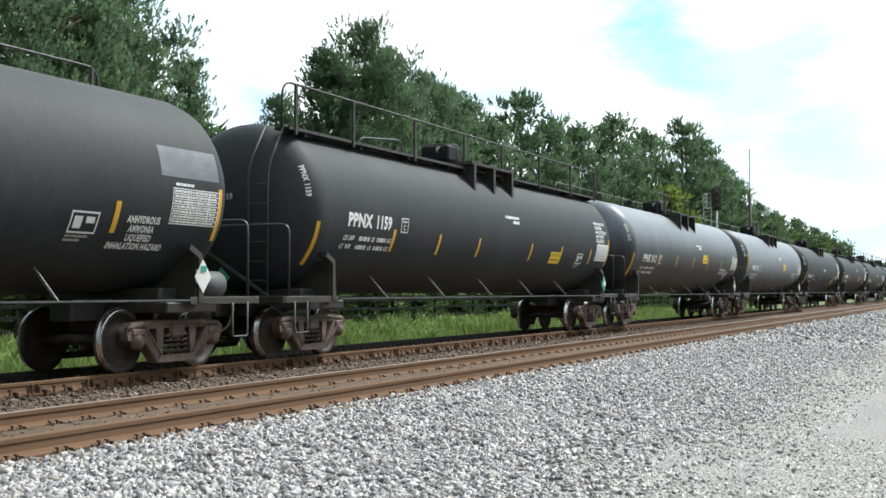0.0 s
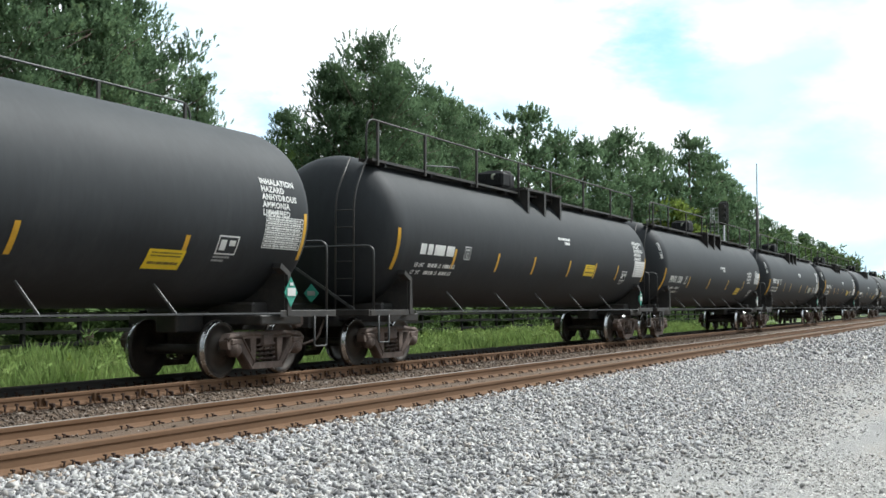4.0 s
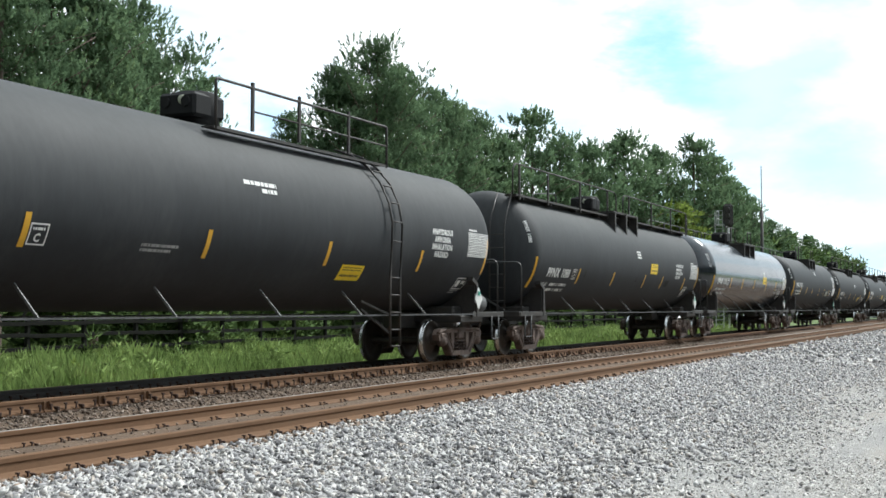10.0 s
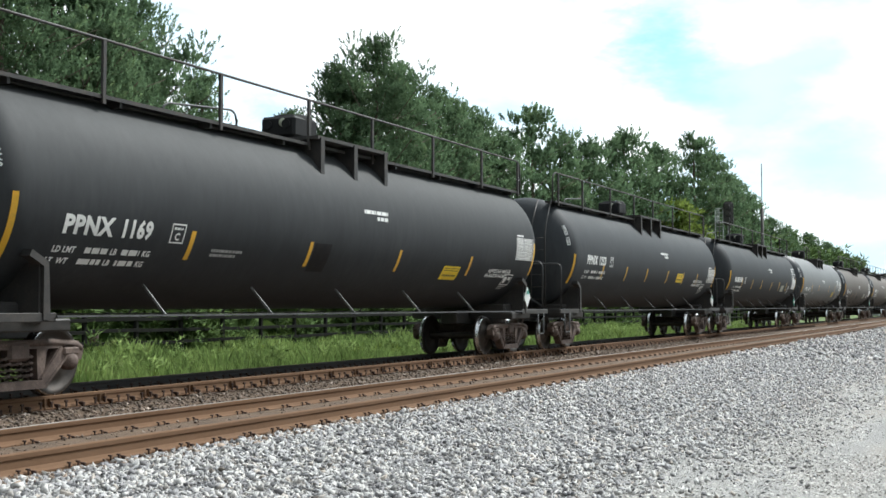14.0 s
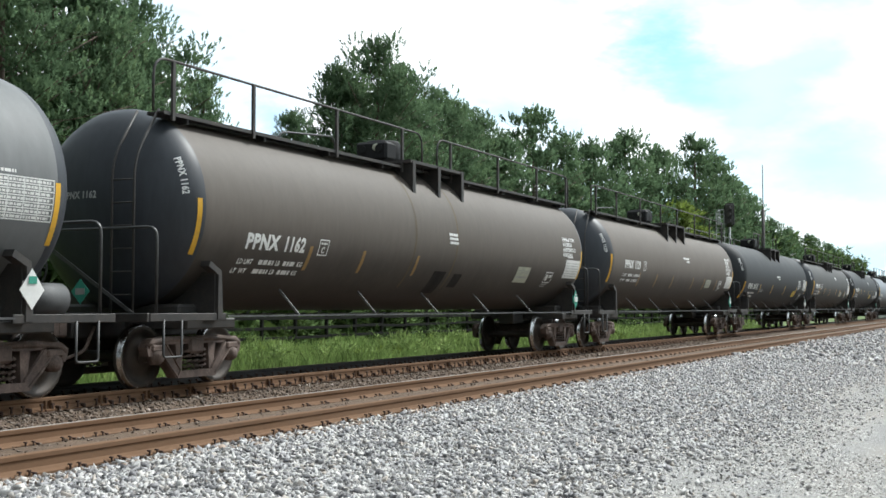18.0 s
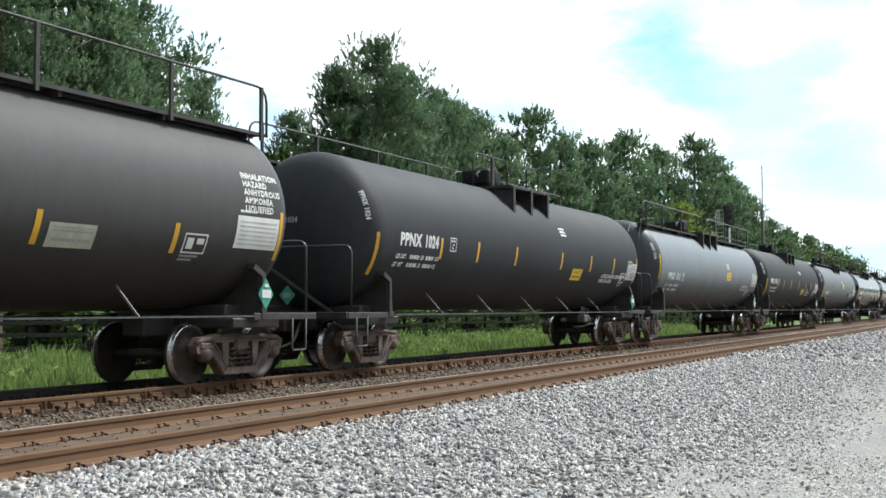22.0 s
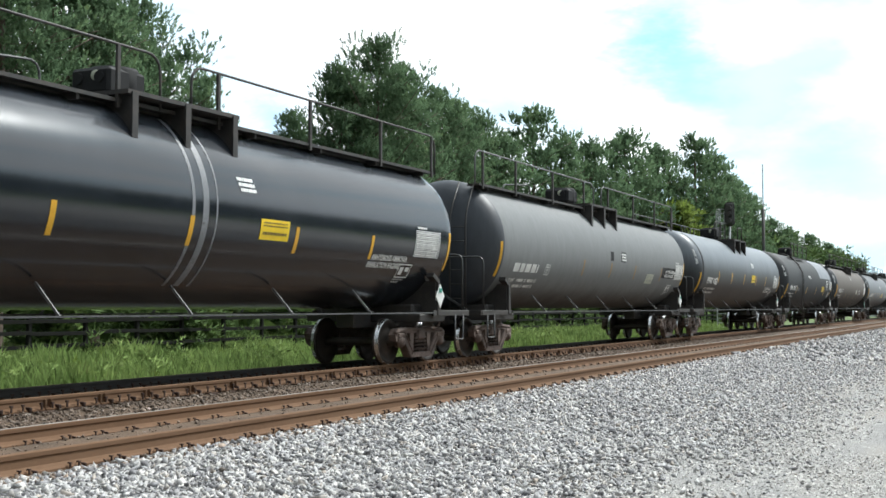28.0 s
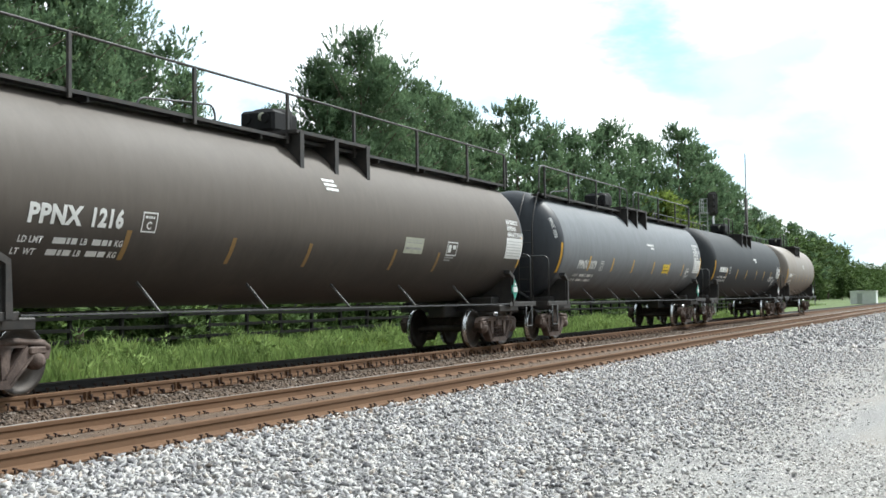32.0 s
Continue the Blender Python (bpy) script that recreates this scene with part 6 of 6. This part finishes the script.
def build_car(index):
    paint, walkway, number, warning, label, table = TRAIN[index]
    side = {"d": "split handrails along its top", "n": "a walkway along its top", "f": "a small top platform", "s": "split handrails along its top", "l": "a ladder up its flank", "r": "a ladder up its flank"}[walkway]
    car = thing("tank_car", HUE[paint] + " railway tank car with " + side, "tank car", "cars of the tank train")
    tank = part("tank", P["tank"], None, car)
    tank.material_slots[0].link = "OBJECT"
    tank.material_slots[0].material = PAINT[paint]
    # these tanks are one paint throughout; other heads stay in the shade-dark slot
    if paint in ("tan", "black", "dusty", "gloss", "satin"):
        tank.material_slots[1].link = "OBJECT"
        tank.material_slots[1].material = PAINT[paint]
    for y in (SIDE, -SIDE):
        part("side_sill", P["side_sill", y], None, car)
        for x in (-9.05, 9.05):
            part("step", P["stirrup", y], None, car).location.x = x
    for k in range(-2, 3):
        for n in ("brace", "brace_far"):
            part("brace", P[n], None, car).location.x = 2.65 * k + 0.29 + BRACES.get(index, -0.2)
    for e in (-1, 1):
        for n in ("saddle", "saddle_far"):
            s = part("saddle_post", P[n], None, car)
            s.location.x = e * BOLSTER
        part("body_bolster", P["bolster"], None, car).location.x = e * BOLSTER
        part("stub_sill", P["stub_sill", e], None, car)
        part("end_platform", P["platform", e], None, car)
        part("end_sill", P["end_sill", e], None, car)
        for y in (-1.445, 1.445):
            part("platform_side", P["platform_side", e, y], None, car)
        part("end_handrail", P["handrail", e], None, car)
        part("coupler", P["coupler", e], None, car)
        truck = part("truck_bolster", P["truck_bolster"], None, car)
        truck.location.x = e * BOLSTER
        for s in (-1, 1):
            part("side_frame", P["frame", s], None, truck)
            for dx in (-0.18, 0.0, 0.18):
                q = part("spring", P["spring"], None, truck)
                q.location.x, q.location.y = dx, s * 0.99
            for dx in (-0.89, 0.89):
                part("bearing_cap", P["bearing", s], None, truck).location.x = dx
    y = 1 if walkway == "f" else -1
    if walkway in "lr":
        u = -4.1 if walkway == "l" else 3.9
        part("side_ladder", P["side_ladder"], None, car).location.x = u
        part("walkway", P["short_walk"], None, car).location.x = u + (2.15 if u < 0 else -2.19)
        part("top_handrail", P["short_rail"], None, car).location.x = u + (2.15 if u < 0 else -2.19)
    else:
        top_fittings(car, walkway, y)
    bonnet = part("valve_bonnet", P["bonnet"], None, car)
    part("lid", P["lid"], None, bonnet, "pale round lid")
    if index in (0, 2, 3, 9, 10, 12, 17, 20, 22, 24, 29):
        part("air_reservoir", P["air_reservoir"], None, car)
    part("brake_wheel", P["brake_wheel"], None, car)
    part("end_brace", P["end_brace"], None, car)
    if index in (2, 3, 12, 13, 22, 29):
        part("brake_cylinder", P["brake_cylinder"], None, car)
        part("hanging_box", P["hanging_box"], None, car, "pale grey box hung under the tank")
    if warning == "V" or index == 22:
        placard = part("placard", P["green_placard"], None, car, "green diamond placard with a pale band")
        part("placard_face", P["pale_face"], None, placard)
    else:
        placard = part("placard", P["placard"], None, car, "white and green diamond placard")
        part("placard_face", P["placard_face"], None, placard)
    back = part("end_placard", P["end_placard"], None, car, "green diamond placard on the car's end")
    part("placard_face", P["end_face"], None, back)
    for me in tapes_of(index):
        part("tape", me, None, car, "yellow reflective tape")
    special_marks(car, index)
    lettering(car, index, number, warning, label, table)
    if index in LONG:
        car.scale.x = 1.03
    return car


# how far each car's row of braces stands off its middle
BRACES = {1: -0.61, 3: -0.08, 6: -0.32, 7: -0.2, 8: -0.37, 9: -0.02, 10: 0.15, 14: -0.38, 17: -0.08, 18: -0.46, 19: -0.27, 20: 0.04, 21: -0.15, 22: -0.34, 23: -0.21, 24: -0.25, 27: -0.13, 29: -0.32, 31: 0.09}
STAINS = ((-0.42, 0.16, -1.35, -0.76), (0.58, 1.0, -1.15, -0.80))


def worn_ring(bm, u, w, lo, hi):
    flat_rect(bm, u - w / 2, u + w / 2, lo, hi)


def special_marks(car, index):
    """Scuffs and repainted patches that single cars carry."""
    if index == 27:
        for u, w in ((-0.22, 0.07), (0.07, 0.14), (0.34, 0.04)):
            bm = bmesh.new()
            worn_ring(bm, u, w, -1.35, 1.5)
            part("scuff_ring", decal(bm, 0.003), M_SCUFF, car, "pale scuffed ring round the tank")
    if index == 18:
        for u0, u1, lo, hi in STAINS:
            bm = bmesh.new()
            flat_rect(bm, u0, u1, lo, hi)
            part("oil_stain", decal(bm, 0.003), M_DARKPATCH, car, "dark oily stain")
        for u, w in ((-1.6, 0.07), (0.35, 0.07)):
            bm = bmesh.new()
            worn_ring(bm, u, w, -1.2, 1.6)
            part("scuff_ring", decal(bm, 0.003), M_RUSTMARK, car, "rusty weld ring round the tank")
    if index == 0:
        bm = bmesh.new()
        flat_rect(bm, 7.03, 8.38, 0.15, 0.6)
        part("paint_patch", decal(bm, 0.003), M_PATCH, car, "repainted grey patch above the data table")
    if index == 30:
        bm = bmesh.new()
        flat_rect(bm, 3.25, 8.1, 0.28, 2.3)
        part("paint_patch", decal(bm, 0.003), M_PATCH, car, "repainted pale grey patch")
    # no real band: the head's shade, painted a little way along the barrel
    if index == 29:
        bm = bmesh.new()
        flat_rect(bm, -8.4, -8.12, -1.3, 1.7)
        part("paint_patch", decal(bm, 0.003), M_DARKPATCH, car, "dark band carrying the head's painted shade onto the barrel")
    if index == 3:
        rnd = random.Random(9)
        bm = bmesh.new()
        for u, n in ((-6.2, 4), (-3.4, 6), (-0.9, 9), (1.5, 3), (2.6, 8), (4.6, 5), (6.6, 4)):
            for k in range(n):
                x, top, w = u + rnd.gauss(0, 0.28), rnd.uniform(-0.2, 0.45), rnd.uniform(0.012, 0.035)
                flat_rect(bm, x - w, x + w, top - rnd.uniform(0.25, 0.75), top)
        tagged(part("grime", decal(bm, 0.003), M_PATCH, car, "dark dirty runs down the paint"), kind="stuff")
    for u0, u1, lo, hi in {25: ((-4.85, -4.67, -0.14, 0.02), (4.15, 4.75, -0.7, -0.42), (1.7, 1.95, -0.75, -0.6), (-0.05, 0.15, -0.03, 0.15)), 28: ((-0.26, 0.04, -0.13, 0.14), (0.78, 1.26, -0.14, 0.17)), 24: ((-0.21, 0.06, -0.23, -0.1),), 11: ((3.9, 4.5, -0.78, -0.54), (-4.72, -4.58, -0.63, -0.43), (0.41, 0.58, -0.67, -0.51)), 14: ((-1.75, -1.2, -0.95, -0.42),), 21: ((-4.72, -4.15, -0.77, -0.52),)}.get(index, ()):
        bm = bmesh.new()
        flat_rect(bm, u0, u1, lo, hi)
        part("paint_patch", decal(bm, 0.003), M_DARKPATCH, car, "small black paint patch")
    if index in (24, 28):
        bm = bmesh.new()
        flat_rect(bm, *((3.78, 5.58, -0.98, -0.02) if index == 24 else (5.57, 7.35, -0.52, -0.16)))
        part("paint_patch", decal(bm, 0.003), M_DARKPATCH, car, "fresh black paint patch")


CUT = 2.9                          # the last car is shorter by this much at each end


def shorten(car):
    """Move the ends of a car in and shorten what runs between them."""
    k = (STRAIGHT - CUT) / STRAIGHT
    for ob in car.children:
        kind = ob.name.split(".")[0]
        middle = sum(v.co.x for v in ob.data.vertices) / len(ob.data.vertices) + ob.location.x
        if abs(middle) > 6.9 and kind not in ("tape", "rail_post"):
            ob.location.x -= math.copysign(CUT, middle)
        elif kind in ("brace", "rail_post", "gusset", "valve_bonnet", "centre_platform", "platform_handrail", "far_handrail", "gate_rail", "valve_post"):
            ob.location.x *= k
        else:
            ob.scale.x = k


def wheelsets(car):
    made = []
    reach = BOLSTER - (CUT if car == FLEET[-1] else 0.0)
    for e in (-1, 1):
        for k in (-1, 1):
            w = part("wheelset", P["wheelset"], None, car)
            made.append((w, e * reach + k * 0.89))
    return made


FLEET = [build_car(i) for i in range(CARS)]
shorten(FLEET[-1])
ROLLING = [wheelsets(c) for c in FLEET]


# the train's place along the line, second by second, and the place of each car's middle in the train
RUN = (
    6.3, -13.13, -32.51, -51.78, -71.01, -90.21, -109.38, -128.54, -147.69, -166.84, -186.0,
    -205.15, -224.31, -243.45, -262.58, -281.69, -300.79, -319.87, -338.94, -357.97, -376.92, -395.77,
    -414.55, -433.29, -452.08, -470.89, -489.7, -508.49, -527.27, -546.03, -564.77, -583.48, -602.17)
PLACE = (
    -0.04, 19.85, 39.73, 59.52, 79.47, 100.15, 120.44, 141.06, 161.8, 182.0, 201.97, 222.15,
    242.0, 261.77, 281.48, 301.56, 321.63, 341.54, 361.35, 381.11, 401.28, 421.89, 442.38, 462.25,
    481.99, 501.77, 521.38, 541.2, 561.03, 580.78, 600.63, 620.95, 641.29, 661.23, 678.25)


def car_x(index, t):
    return PLACE[index] + float(np.interp(t, range(33), RUN))


def motions():
    times = [float(i) for i in range(33)]
    for i, car in enumerate(FLEET):
        walk(car, [(t, pose(car_x(i, t), TRAIN_Y, 0)) for t in times])
        seen = [k / FPS for k in range(32 * FPS + 1) if -15 < car_x(i, k / FPS) < 100]
        for w, x in ROLLING[i]:
            rows = [(t, pose(x, 0, WHEEL_R, 0, math.degrees((car_x(i, t)) / WHEEL_R), 0)) for t in seen]
            if not rows:
                rows = [(0.0, pose(x, 0, WHEEL_R)), (32.0, pose(x, 0, WHEEL_R))]
            if rows[0][0] > 0.05:
                rows.insert(0, (0.0, rows[0][1]))
            if rows[-1][0] < 31.95:
                rows.append((32.0, rows[-1][1]))
            walk(w, rows)


motions()
